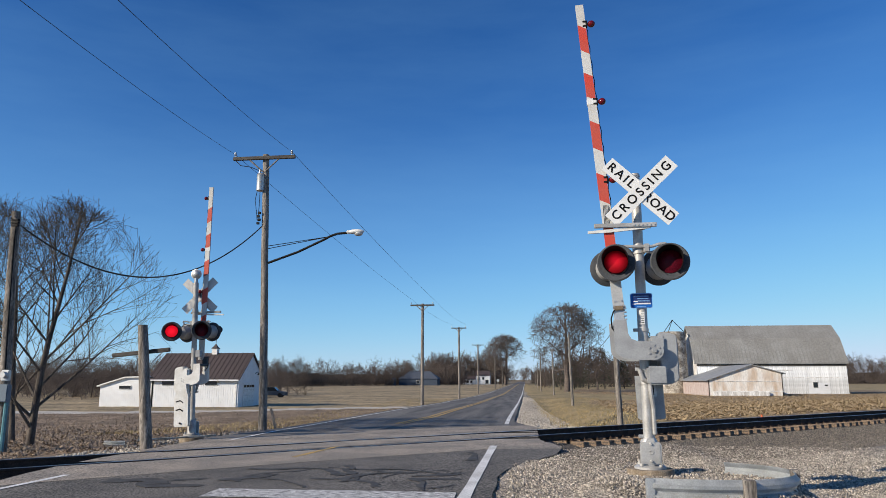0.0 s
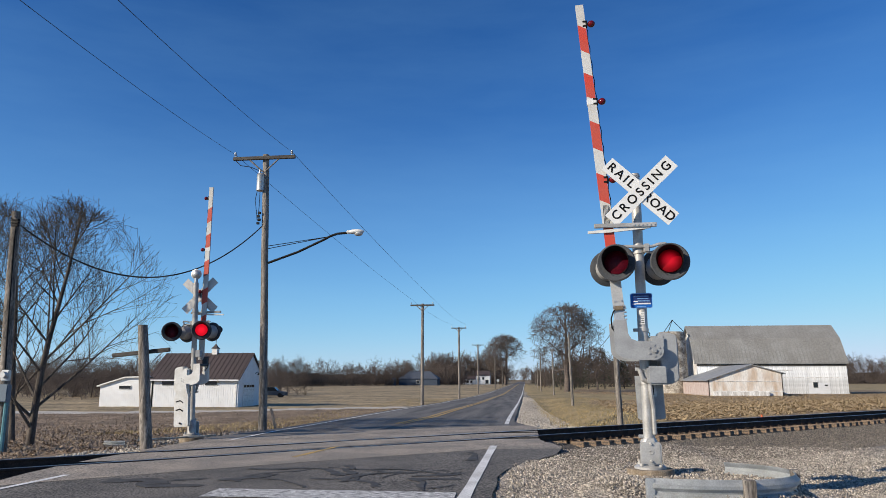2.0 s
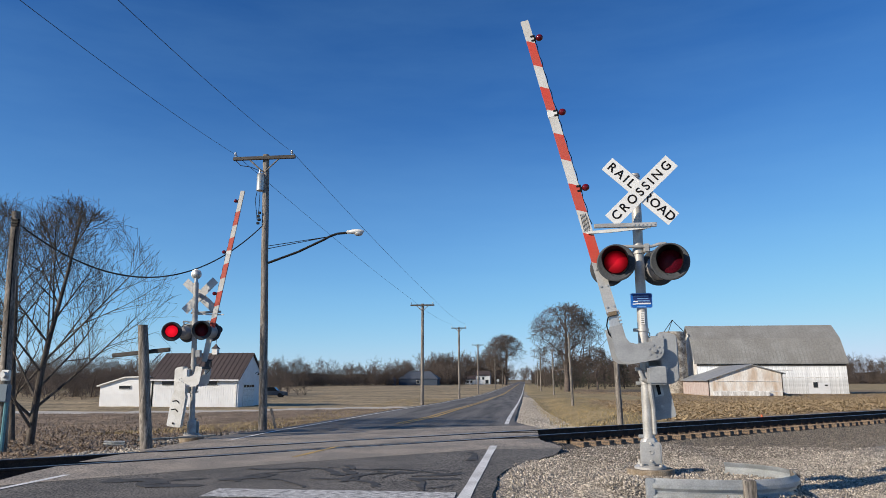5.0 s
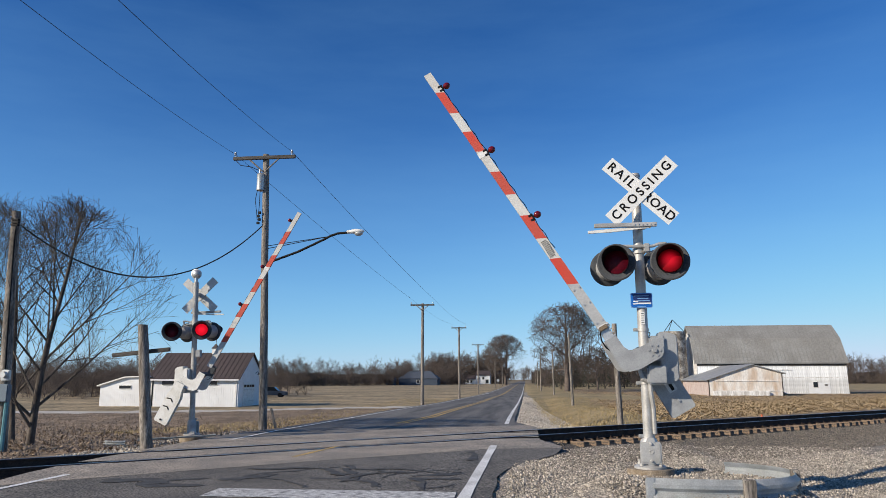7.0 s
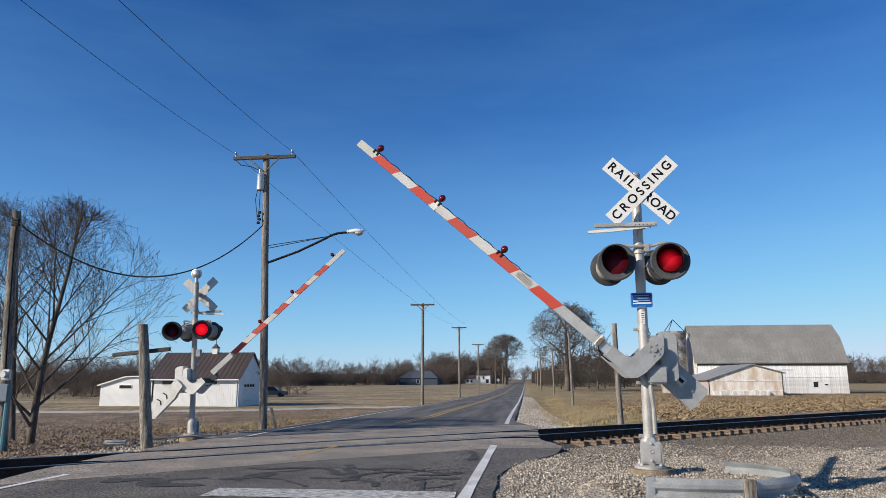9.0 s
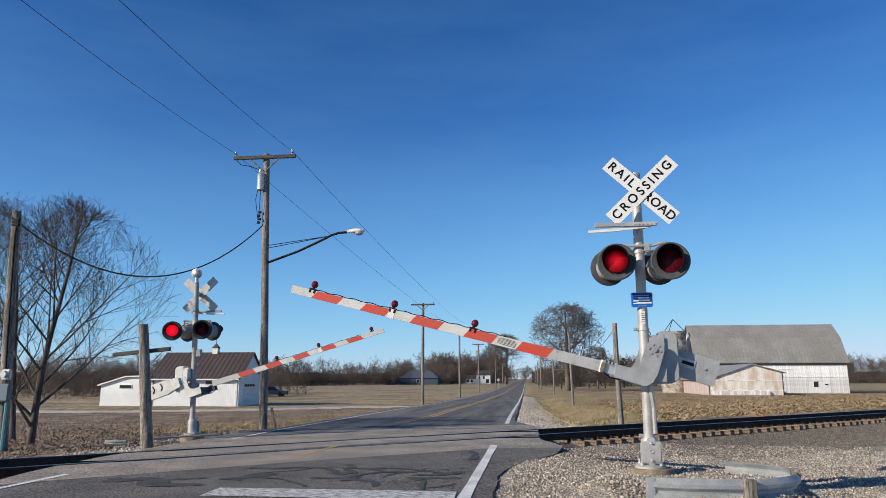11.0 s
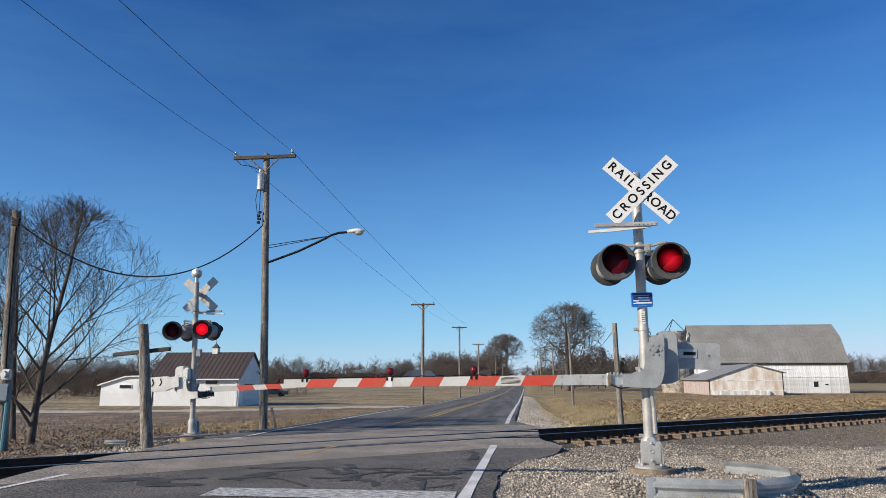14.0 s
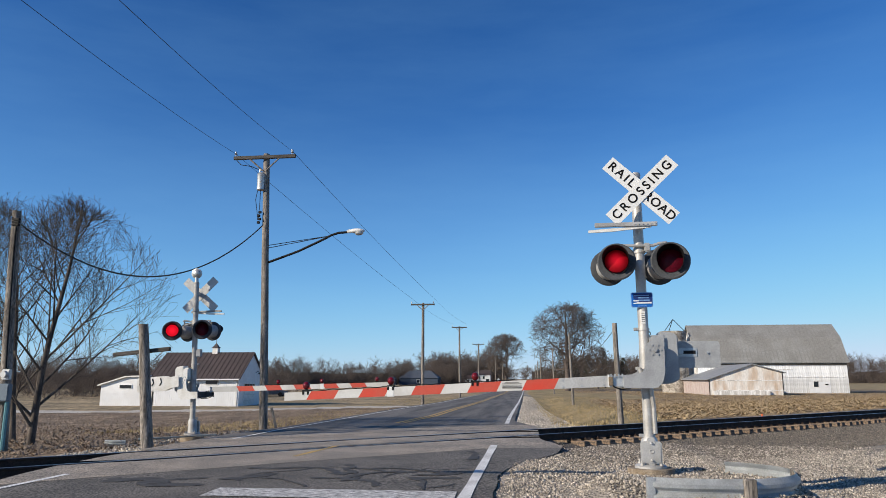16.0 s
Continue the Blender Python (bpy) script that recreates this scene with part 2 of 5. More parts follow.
def plain_z(x, y):
    s = beyond(x, y)
    left = -0.25 - 0.9 * smooth01(s, 2, 34)
    right = -0.25 - 0.7 * smooth01(s, 2, 34)
    z = left + (right - left) * smooth01(x, -6, 4) if s > 0 else -0.22 - 0.25 * smooth01(-s, 9, 25)
    return z


def ground_z(x, y):
    s = beyond(x, y)
    z = plain_z(x, y)
    # gravel shoulder about the near mast
    if s < 0:
        near = smooth01(x, -0.6, -0.2) * (1 - smooth01(x, 3.1, 4.3)) * (1 - smooth01(-s, 10.5, 15))
        near *= smooth01(-s, 1.9, 5.5)
        z += near * 0.22
        z += 0.19 * (1 - smooth01(math.hypot((x - 2.15) * 0.95, y - 9.45), 0.98, 1.55))
    # under the road
    inside = smooth01(x, ROAD_L - 1.2, ROAD_L + 0.1) * (1 - smooth01(x, ROAD_R - 0.1, ROAD_R + (0.5 if s < 0 else 1.6)))
    z += (road_z(y) - (0.05 if s > -3.5 else 0.035) - z) * inside
    # ditch to the right of the road beyond the track
    if s > 3:
        z -= 0.35 * math.exp(-((x - 2.2) / 1.1) ** 2) * smooth01(s, 3, 8) * (1 - smooth01(s, 40, 70))
    if abs(s) < 2.4:
        z = z + (-0.42 - z) * (1 - smooth01(abs(s), 1.7, 2.4))
    return z


def ground_top(x, y):
    """The ground with its small unevenness."""
    z = ground_z(x, y)
    if abs(x) < 120 and -10 < y < 150 and not ROAD_L - 0.6 < x < ROAD_R + 0.4:
        z += 0.03 * noise.noise((x * 0.8, y * 0.8, 0))
    return z


# ---- ground ----
GRAVEL_BED = material("gravel_bed", (0.5, 0.435, 0.355), 0.95, vary=0.6, scale=1.6, fine=35, bump=1.0, other=(0.28, 0.25, 0.21), amount=0.55, dist=0.03)
BALLAST_BED = material("ballast_bed", (0.16, 0.14, 0.12), 0.95, vary=0.45, scale=1.5, fine=30, bump=0.9, other=(0.11, 0.10, 0.09), amount=0.6, dist=0.03)
FIELD_BROWN = material("dead_weed_field", (0.37, 0.265, 0.172), 1.0, vary=0.6, scale=0.6, fine=8, bump=0.8, other=(0.2, 0.14, 0.09), amount=0.5, dist=0.05, stretch=(1, 0.6, 1))
LAWN = material("dormant_lawn", (0.45, 0.335, 0.19), 1.0, vary=0.5, scale=0.22, fine=3, bump=0.4, other=(0.24, 0.185, 0.1), amount=0.5, dist=0.05, stretch=(0.5, 1, 1))
STUBBLE = material("corn_stubble_soil", (0.42, 0.31, 0.175), 1.0, vary=0.6, scale=0.5, fine=5, bump=0.8, other=(0.22, 0.15, 0.085), amount=0.55, dist=0.06)
DRY_GRASS = material("dry_verge_grass", (0.38, 0.285, 0.14), 1.0, vary=0.3, scale=0.35, fine=7, bump=0.5, other=(0.25, 0.19, 0.09), amount=0.5, dist=0.05)
DRIVE = material("pale_gravel_drive", (0.56, 0.52, 0.46), 0.95, vary=0.25, scale=0.5, fine=12, bump=0.5, other=(0.44, 0.4, 0.35), amount=0.4)
FAR_FIELD = material("far_field", (0.27, 0.20, 0.115), 1.0, vary=0.2, scale=0.03, fine=1.0, bump=0, other=(0.20, 0.15, 0.085), amount=0.5, stretch=(0.4, 1, 1))
ZONES = [GRAVEL_BED, BALLAST_BED, FIELD_BROWN, LAWN, STUBBLE, DRY_GRASS, DRIVE, FAR_FIELD]
DRIVE_X, DRIVE_Y = (-200, -60, -36, -24, -16, -10, -7), (66, 55, 52, 57, 64, 66, 66)


def zone(x, y):
    s = beyond(x, y)
    w = noise.noise((x * 0.9, y * 0.9, 3.0)) * 0.7 + noise.noise((x * 3.1, y * 3.1, 7.0)) * 0.3
    if s < 0:
        if s > -4.6 + w:
            return 1
        return 0 if x > -0.6 or s > -5 else 3
    if abs(s) < 2.6 + w * 0.8:
        return 1
    if y > 420:
        return 7
    if x < ROAD_L + 0.3:
        d = y - float(np.interp(x, DRIVE_X, DRIVE_Y))
        if s < 4.2 + w and x > -11:
            return 0
        if x > ROAD_L - 0.5 + 0.4 * w and y < 150:
            return 0
        if abs(d) < 2.0 + 0.5 * w:
            return 6
        return 2 if d < 0 else 3
    if x < ROAD_R + 1.6 + w * 0.7 - 0.01 * max(0, y - 30):
        return 0
    if x < 5.5 + w * 2 + max(0, (y - 26) * 0.03) or y > 175 + 15 * w:
        return 5
    if x < 16 and 85 < y < 120:
        return 5
    return 4


def spread_axis(lo, hi, n, c, k):
    """Grid lines that are close together about c."""
    a, b = math.asinh((lo - c) / k), math.asinh((hi - c) / k)
    return [c + k * math.sinh(a + (b - a) * i / (n - 1)) for i in range(n)]


def build_ground():
    xs, ys = spread_axis(-2500, 2500, 330, -2.0, 9.0), spread_axis(-400, 4000, 340, 11.0, 11.0)
    verts = []
    for y in ys:
        for x in xs:
            verts.append((x, y, ground_top(x, y)))
    nx = len(xs)
    faces, idx = [], []
    for j in range(len(ys) - 1):
        for i in range(nx - 1):
            a = j * nx + i
            faces.append((a, a + 1, a + nx + 1, a + nx))
            idx.append(zone((xs[i] + xs[i + 1]) / 2, (ys[j] + ys[j + 1]) / 2))
    me = raw("ground", verts, faces, ZONES, True)
    me.polygons.foreach_set("material_index", idx)
    tagged(new("ground", me), "flat farmland of gravel, dead weeds and corn stubble", "ground", kind="structure")


def y_at(x, s):
    """Where the line at s from the track crosses x."""
    return (s + T_OFF - T_NORM.x * x) / T_NORM.y


def build_road():
    road = empty("road", Matrix.Identity(4), "two-lane asphalt country road crossing a railway", "road", kind="structure")

    def layer(name, s0, s1, mat, z, label=""):
        """Pavement between two lines along the track, or to a far end."""
        verts, faces = [], []
        n, k = 24, (160 if s1 is None else (90 if s0 is None else 14))
        for i in range(n + 1):
            x = ROAD_L + (ROAD_R - ROAD_L) * i / n
            ya = -30 if s0 is None else y_at(x, s0)
            yb = 900 if s1 is None else y_at(x, s1)
            for j in range(k + 1):
                t = j / k
                y = ya + (yb - ya) * (t * t if s1 is None else t)
                xx = x
                if i == n:
                    xx += 0.45 * smooth01(y, 11, 15.5) * (1 - smooth01(y, 22, 27)) * 2.6 * (1 - 0.35 * smooth01(y, 16, 18)) + 0.07 * noise.noise((y * 1.3, 1, 0)) + 0.05 * noise.noise((y * 4.7, 2, 0))
                if i == 0:
                    xx -= 0.5 * smooth01(y, 8, 12) * (1 - smooth01(y, 17, 22)) + 0.05 * noise.noise((y * 1.3, 5, 0))
                verts.append((xx, y, road_z(y) + z - 0.0022 * abs(x + 4) * 2))
        for i in range(n):
            for j in range(k):
                a = i * (k + 1) + j
                faces.append((a, a + k + 1, a + k + 2, a + 1))
        ob = new(name, raw(name, verts, faces, mat, True))
        ob.parent = road
        if label:
            tagged(ob, label)
        return ob

    layer("near_pavement", None, -2.75, ASPHALT, 0.0, "dark patched asphalt")
    layer("apron_near", -2.75, -0.86, APRON, 0.004, "pale worn asphalt beside the rails")
    layer("apron_far", 0.86, 3.3, APRON, 0.004, "pale worn asphalt beside the rails")
    layer("apron_middle", -0.60, 0.60, APRON, 0.004, "pale worn asphalt between the rails")
    layer("far_pavement", 3.3, None, FAR_ASPHALT, 0.0, "dark asphalt receding to the horizon")

    def stripe(name, pts, width, mat, lift, label=""):
        """A painted line along (x, y) points."""
        verts, faces = [], []
        dense = []
        for (x0, y0), (x1, y1) in zip(pts, pts[1:]):
            k = max(1, int(math.hypot(x1 - x0, y1 - y0) / 0.6))
            dense += [(x0 + (x1 - x0) * i / k, y0 + (y1 - y0) * i / k) for i in range(k)]
        dense.append(pts[-1])
        for i, (x, y) in enumerate(dense):
            a, b = dense[max(0, i - 1)], dense[min(len(dense) - 1, i + 1)]
            d = Vector((b[0] - a[0], b[1] - a[1])).normalized()
            w = width * (0.5 + (0.42 if mat is TAR else 0.08) * noise.noise((x * 3.3, y * 3.3, 9)))
            for sgn in (1, -1):
                px, py = x - d.y * w * sgn, y + d.x * w * sgn
                verts.append((px, py, road_z(py) + lift - 0.0022 * abs(px + 4) * 2))
        for i in range(len(dense) - 1):
            faces.append((2 * i, 2 * i + 1, 2 * i + 3, 2 * i + 2))
        ob = new(name, raw(name, verts, faces, mat))
        ob.parent = road
        if label:
            tagged(ob, label)
        return ob

    stripe("edge_line", [(LINE_R - 0.05, -10), (LINE_R, 9), (LINE_R + 0.06, y_at(LINE_R, -2.2))], 0.155, WHITE_LINE, 0.008)
    stripe("edge_line", [(LINE_R + 0.12, y_at(LINE_R, 3.9)), (LINE_R + 0.1, 30), (LINE_R + 0.15, 60), (LINE_R + 0.2, 400)], 0.15, WHITE_LINE, 0.008)
    stripe("edge_line", [(LINE_L, -10), (LINE_L, y_at(LINE_L, -2.1))], 0.11, WHITE_LINE, 0.008)
    stripe("edge_line", [(LINE_L - 0.1, y_at(LINE_L, 2.6)), (LINE_L, 24), (LINE_L, 400)], 0.11, WHITE_LINE, 0.008)
    stripe("centre_line", [(LINE_C - 0.30, 24.0), (LINE_C + 0.05, 30), (LINE_C + 0.05, 500)], 0.14, YELLOW_LINE, 0.008)
    stripe("centre_line", [(LINE_C - 0.05, 24.0), (LINE_C + 0.32, 30), (LINE_C + 0.32, 500)], 0.14, YELLOW_LINE, 0.008)
    stripe("centre_line", [(LINE_C - 0.25, 13.1), (LINE_C + 0.02, 15.2)], 0.10, YELLOW_LINE, 0.009, "faded traces of yellow paint")
    stripe("stop_line", [(-4.12, 8.95), (-0.92, 9.08)], 0.66, WORN_LINE, 0.009, "scuffed white stop line")
    # tar seams and patches
    rnd = random.Random(4)
    for k in range(40):
        x, y = rnd.uniform(-6.9, -1.1), rnd.uniform(9.5, 14.5 if k % 2 else 11.5)
        if beyond(x, y) > -3.05:
            continue
        pts = [(x, y)]
        a = rnd.uniform(-0.4, 1.0) if k % 3 else rnd.uniform(1.2, 1.9)
        for q in range(rnd.choice((10, 16, 22))):
            a += rnd.uniform(-0.5, 0.5)
            x, y = x + 0.10 * math.cos(a), y + 0.09 * math.sin(a)
            if beyond(x, y) < -2.9 and y > 9.45 and ROAD_L + 0.3 < x < -1.0:
                pts.append((x, y))
        if len(pts) > 4:
            stripe("tar_seam", pts, rnd.choice((0.05, 0.09, 0.14, 0.22, 0.34)), TAR, 0.005 + 0.0001 * k)
    for s in (-0.5, 2.2):
        stripe("tar_seam", [tuple(track_point(u, s).xy) for u in np.arange(3.5, 14, 0.7)], 0.03, TAR, 0.010)
    return road


# ---- railway ----
RAIL_S = (-0.7535, 0.7535)


def build_track():
    track = empty("railway_track", Matrix.Identity(4), "single railway line of rusty rails on timber ties", "railway track", kind="structure")
    prof = [(-0.07, -0.17), (0.07, -0.17), (0.07, -0.158), (0.012, -0.14), (0.009, -0.045), (0.036, -0.035), (0.036, -0.004), (0.028, 0.004),
            (-0.028, 0.004), (-0.036, -0.004), (-0.036, -0.035), (-0.009, -0.045), (-0.012, -0.14), (-0.07, -0.158)]
    for s in RAIL_S:
        verts, faces, idx = [], [], []
        us = [-90, -40, -10, 0, 10, 20, 40, 70, 120, 200, 400]
        for u in us:
            for a, z in prof:
                verts.append(track_point(u, s + a, z + 0.002))
        n = len(prof)
        for j in range(len(us) - 1):
            for i in range(n):
                faces.append((j * n + i, j * n + (i + 1) % n, (j + 1) * n + (i + 1) % n, (j + 1) * n + i))
                idx.append(1 if i in (6, 7, 8) else 0)
        me = raw("rail", verts, faces, [RAIL_STEEL, RAIL_TOP])
        me.polygons.foreach_set("material_index", idx)
        r = new("rail", me)
        r.parent = track
    tie = mesh_of(box(B(), (0, 0, 0), (0.23, 2.59, 0.18), None, 0.012), "tie", TIE_WOOD)
    plate = mesh_of(box(box(box(B(), (0, 0, 0), (0.19, 0.34, 0.022), None, 0.004), (0.06, 0.10, 0.03), (0.03, 0.03, 0.05)), (-0.06, -0.10, 0.03), (0.03, 0.03, 0.05)), "tie_plate", RAIL_STEEL)
    rnd = random.Random(2)
    u = -22.0
    while u < 62:
        p = track_point(u, 0)
        under_road = ROAD_L - 0.9 < p.x < ROAD_R + 0.9
        if not under_road:
            o = new("tie", tie)
            o.parent = track
            o.matrix_basis = Matrix.Translation(track_point(u, rnd.uniform(-0.05, 0.05), -0.285 + rnd.uniform(-0.012, 0.008))) @ pose(0, 0, 0, 0, rnd.uniform(-2, 2), 42 + rnd.uniform(-1.5, 1.5))
            for s in RAIL_S:
                q = new("tie_plate", plate)
                q.parent = track
                q.matrix_basis = Matrix.Translation(track_point(u, s, -0.183)) @ pose(0, 0, 0, 0, 0, 42)
        u += 0.52 + rnd.uniform(-0.03, 0.03)
    # ballast shoulder between and beside the ties
    verts, faces = [], []
    us = np.arange(-60, 160, 1.0)
    sec = [(-3.2, -0.5), (-2.3, -0.42), (-1.6, -0.39), (-1.3, -0.36), (-0.9, -0.28), (0, -0.25), (1.35, -0.245), (1.6, -0.275), (2.3, -0.42), (3.0, -0.6)]
    for uu in us:
        for s, z in sec:
            verts.append(track_point(uu, s, z + 0.03 * noise.noise((uu * 0.9, s * 2, 4))))
    n = len(sec)
    for j in range(len(us) - 1):
        for i in range(n - 1):
            faces.append((j * n + i, (j + 1) * n + i, (j + 1) * n + i + 1, j * n + i + 1))
    bed = new("ballast_bed", raw("ballast_bed", verts, faces, BALLAST_BED, True))
    tagged(bed, "coarse grey stone ballast under the rails", "ballast", kind="structure")
    return track


def scatter(name, spots, mat, label, category, seed):
    """Many loose stones in one mesh. Spots are (x, y, z, size)."""
    rnd = np.random.RandomState(seed)
    ico = bmesh.new()
    bmesh.ops.create_icosphere(ico, subdivisions=1, radius=1.0)
    base = np.array([v.co[:] for v in ico.verts])
    tri = np.array([[v.index for v in f.verts] for f in ico.faces])
    low = bmesh.new()
    bmesh.ops.create_cube(low, size=1.3)
    ico.free()
    bmesh.ops.triangulate(low, faces=low.faces)
    cb, ct = np.array([v.co[:] for v in low.verts]), np.array([[v.index for v in f.verts] for f in low.faces])
    low.free()
    vs, fs, off = [], [], 0
    for x, y, z, r in spots:
        b, t = (base, tri) if r * 1000 / max(4.0, math.hypot(x, y)) > 2.5 else (cb, ct)
        a = rnd.uniform(0, 6.28, 3)
        m = np.array(Euler(a).to_matrix())
        v = (b * rnd.uniform(0.72, 1.2, (len(b), 1)) * rnd.uniform(0.6, 1.2, 3)) @ m.T * r
        vs.append(v + (x, y, z))
        fs.append(t + off)
        off += len(b)
    vs, fs = np.concatenate(vs), np.concatenate(fs)
    me = bpy.data.meshes.new(name)
    me.vertices.add(len(vs))
    me.vertices.foreach_set("co", vs.astype(np.float32).ravel())
    me.loops.add(fs.size)
    me.loops.foreach_set("vertex_index", fs.astype(np.int32).ravel())
    me.polygons.add(len(fs))
    me.polygons.foreach_set("loop_start", np.arange(0, fs.size, 3, dtype=np.int32))
    me.update(calc_edges=True)
    me.materials.append(mat)
    return tagged(new(name, me), label, category, kind="stuff")


def build_gravel():
    rnd = random.Random(11)
    spots = []
    while len(spots) < 80000:
        y = 7.8 + 10.9 * rnd.random() ** 1.3
        x = rnd.uniform(-0.75, 7.5) if rnd.random() < 0.85 else rnd.uniform(7.5, 12)
        s = beyond(x, y)
        edge = -0.35 + 1.05 * smooth01(y, 11, 15.5)
        if s > -2.4 or x < edge + rnd.gauss(0.02, 0.16):
            continue
        spots.append((x, y, ground_top(x, y) + 0.006, rnd.choice((0.006, 0.007, 0.009, 0.011, 0.014, 0.021)) * rnd.uniform(0.8, 1.3)))
    scatter("gravel", spots, STONE, "pale crushed limestone gravel on the shoulder", "gravel", 1)
    spots = []
    while len(spots) < 36000:
        u = rnd.uniform(7, 60) if rnd.random() < 0.85 else rnd.uniform(-14, 8)
        s = rnd.uniform(-5.0, 3.2)
        p = track_point(u, s)
        if ROAD_L - 0.7 < p.x < ROAD_R + 1.1 and -5.2 < s < 3.4:
            continue
        z = float(np.interp(s, (-3.2, -2.3, -1.6, -1.3, -0.9, 1.35, 1.6, 2.3, 3.0), (-0.5, -0.42, -0.39, -0.36, -0.28, -0.245, -0.275, -0.42, -0.6)))
        z = max(z, ground_top(p.x, p.y))
        spots.append((p.x, p.y, z, rnd.uniform(0.018, 0.04)))
    while len(spots) < 66000:
        p = track_point(rnd.uniform(8, 34), rnd.uniform(-6.2, -1.5))
        if p.x < ROAD_R + 1.1:
            continue
        spots.append((p.x, p.y, ground_top(p.x, p.y) + 0.004, rnd.uniform(0.010, 0.028)))
    scatter("ballast_stones", spots, BALLAST, "loose grey ballast stones along the rails", "ballast", 2)
    spots = []
    while len(spots) < 16000:
        if rnd.random() < 0.75:
            y = 20 + 75 * rnd.random() ** 1.7
            x = rnd.uniform(-0.35, 2.4 - 0.02 * (y - 20))
        else:
            x, y = rnd.uniform(-10.5, -7.6), rnd.uniform(14, 26)
        if beyond(x, y) < 2:
            continue
        spots.append((x, y, ground_z(x, y) + 0.01, rnd.uniform(0.014, 0.036)))
    scatter("shoulder_stones", spots, STONE, "loose stones along the road edge", "gravel", 3)


def build_litter():
    """Corn stalks and leaves, and dead weeds, as small bent blades."""
    def blades(name, n, place, length, width, mat, label, category, up, seed):
        rnd = np.random.RandomState(seed)
        vs, fs = [], []
        k = 0
        while k < n:
            x, y = place(rnd)
            if x is None:
                continue
            z = ground_z(x, y)
            a, t = rnd.uniform(0, 6.28), rnd.uniform(*up)
            l, w = length * rnd.uniform(0.5, 1.4), width * rnd.uniform(0.6, 1.4)
            d = np.array((math.cos(a) * math.cos(t), math.sin(a) * math.cos(t), math.sin(t))) * l
            q = np.array((-math.sin(a), math.cos(a), 0.4)) * w
            p = np.array((x, y, z + 0.01))
            o = len(vs)
            mid = p + d * 0.55 + (0, 0, 0.12 * l)
            vs += [p - q, p + q, mid + q, mid - q, p + d]
            fs += [(o, o + 1, o + 2, o + 3), (o + 3, o + 2, o + 4)]
            k += 1
        tagged(new(name, raw(name, vs, fs, mat)), label, category, kind="stuff")

    husk = material("dry_corn_husk", (0.50, 0.37, 0.21), 0.9, vary=0.2, scale=3, fine=30, bump=0.1, other=(0.34, 0.24, 0.13), amount=0.5, spread=0.5)
    weed = material("dead_weed", (0.34, 0.26, 0.185), 0.95, vary=0.2, scale=3, fine=30, bump=0.1, other=(0.17, 0.125, 0.09), amount=0.5, spread=0.5)
    straw = material("dry_grass_blade", (0.46, 0.35, 0.18), 0.95, vary=0.2, scale=3, fine=30, bump=0.1, other=(0.25, 0.19, 0.09), amount=0.5, spread=0.45)

    def corn(r):
        y = 26 + 110 * r.rand() ** 1.7
        x = r.uniform(4.0, 10 + 0.75 * y)
        return (x, y) if beyond(x, y) > 4 and zone(x, y) == 4 else (None, None)

    def weeds(r):
        y = 13 + 50 * r.rand() ** 1.6
        x = r.uniform(-8 - 0.85 * y, -8)
        return (x, y) if beyond(x, y) > 3 and zone(x, y) == 2 else (None, None)

    def verge(r):
        y = 24 + 70 * r.rand() ** 1.6
        x = r.uniform(0.8, 9) if r.rand() < 0.6 else r.uniform(-16, -7.9)
        return (x, y) if beyond(x, y) > 3.5 and zone(x, y) in (5, 3, 2) else (None, None)

    blades("corn_stubble", 48000, corn, 0.22, 0.022, husk, "pale broken corn stalks and husks left after harvest", "stubble", (-0.1, 0.6), 5)
    blades("dead_weeds", 32000, weeds, 0.10, 0.014, weed, "brown dead weeds covering the unmown field", "weeds", (0.0, 0.9), 6)
    blades("verge_grass", 14000, verge, 0.10, 0.010, straw, "yellow dormant grass beside the road", "grass", (0.4, 1.4), 7)


# ---- crossing signals ----
PIVOT_X, PIVOT_Z, ARM_Y = 0.10, 1.566, -0.19


def text_mesh(body, size, mat, m, name, parent, extrude=0.002, spacing=1.0):
    cu = bpy.data.curves.new(name, "FONT")
    cu.body, cu.size, cu.extrude, cu.align_x, cu.align_y, cu.space_character = body, size, extrude, "CENTER", "CENTER", spacing
    cu.offset = 0.003
    tmp = bpy.data.objects.new("t", cu)
    me = bpy.data.meshes.new_from_object(tmp)
    bpy.data.objects.remove(tmp)
    me.name = name
    me.materials.clear()
    me.materials.append(mat)
    ob = new(name, me)
    ob.parent = parent
    ob.matrix_basis = m
    return ob


UPRIGHT = pose(0, 0, 0, 90, 0, 0)      # outlines (x, y) stand up in the x-z plane, thickness towards -y


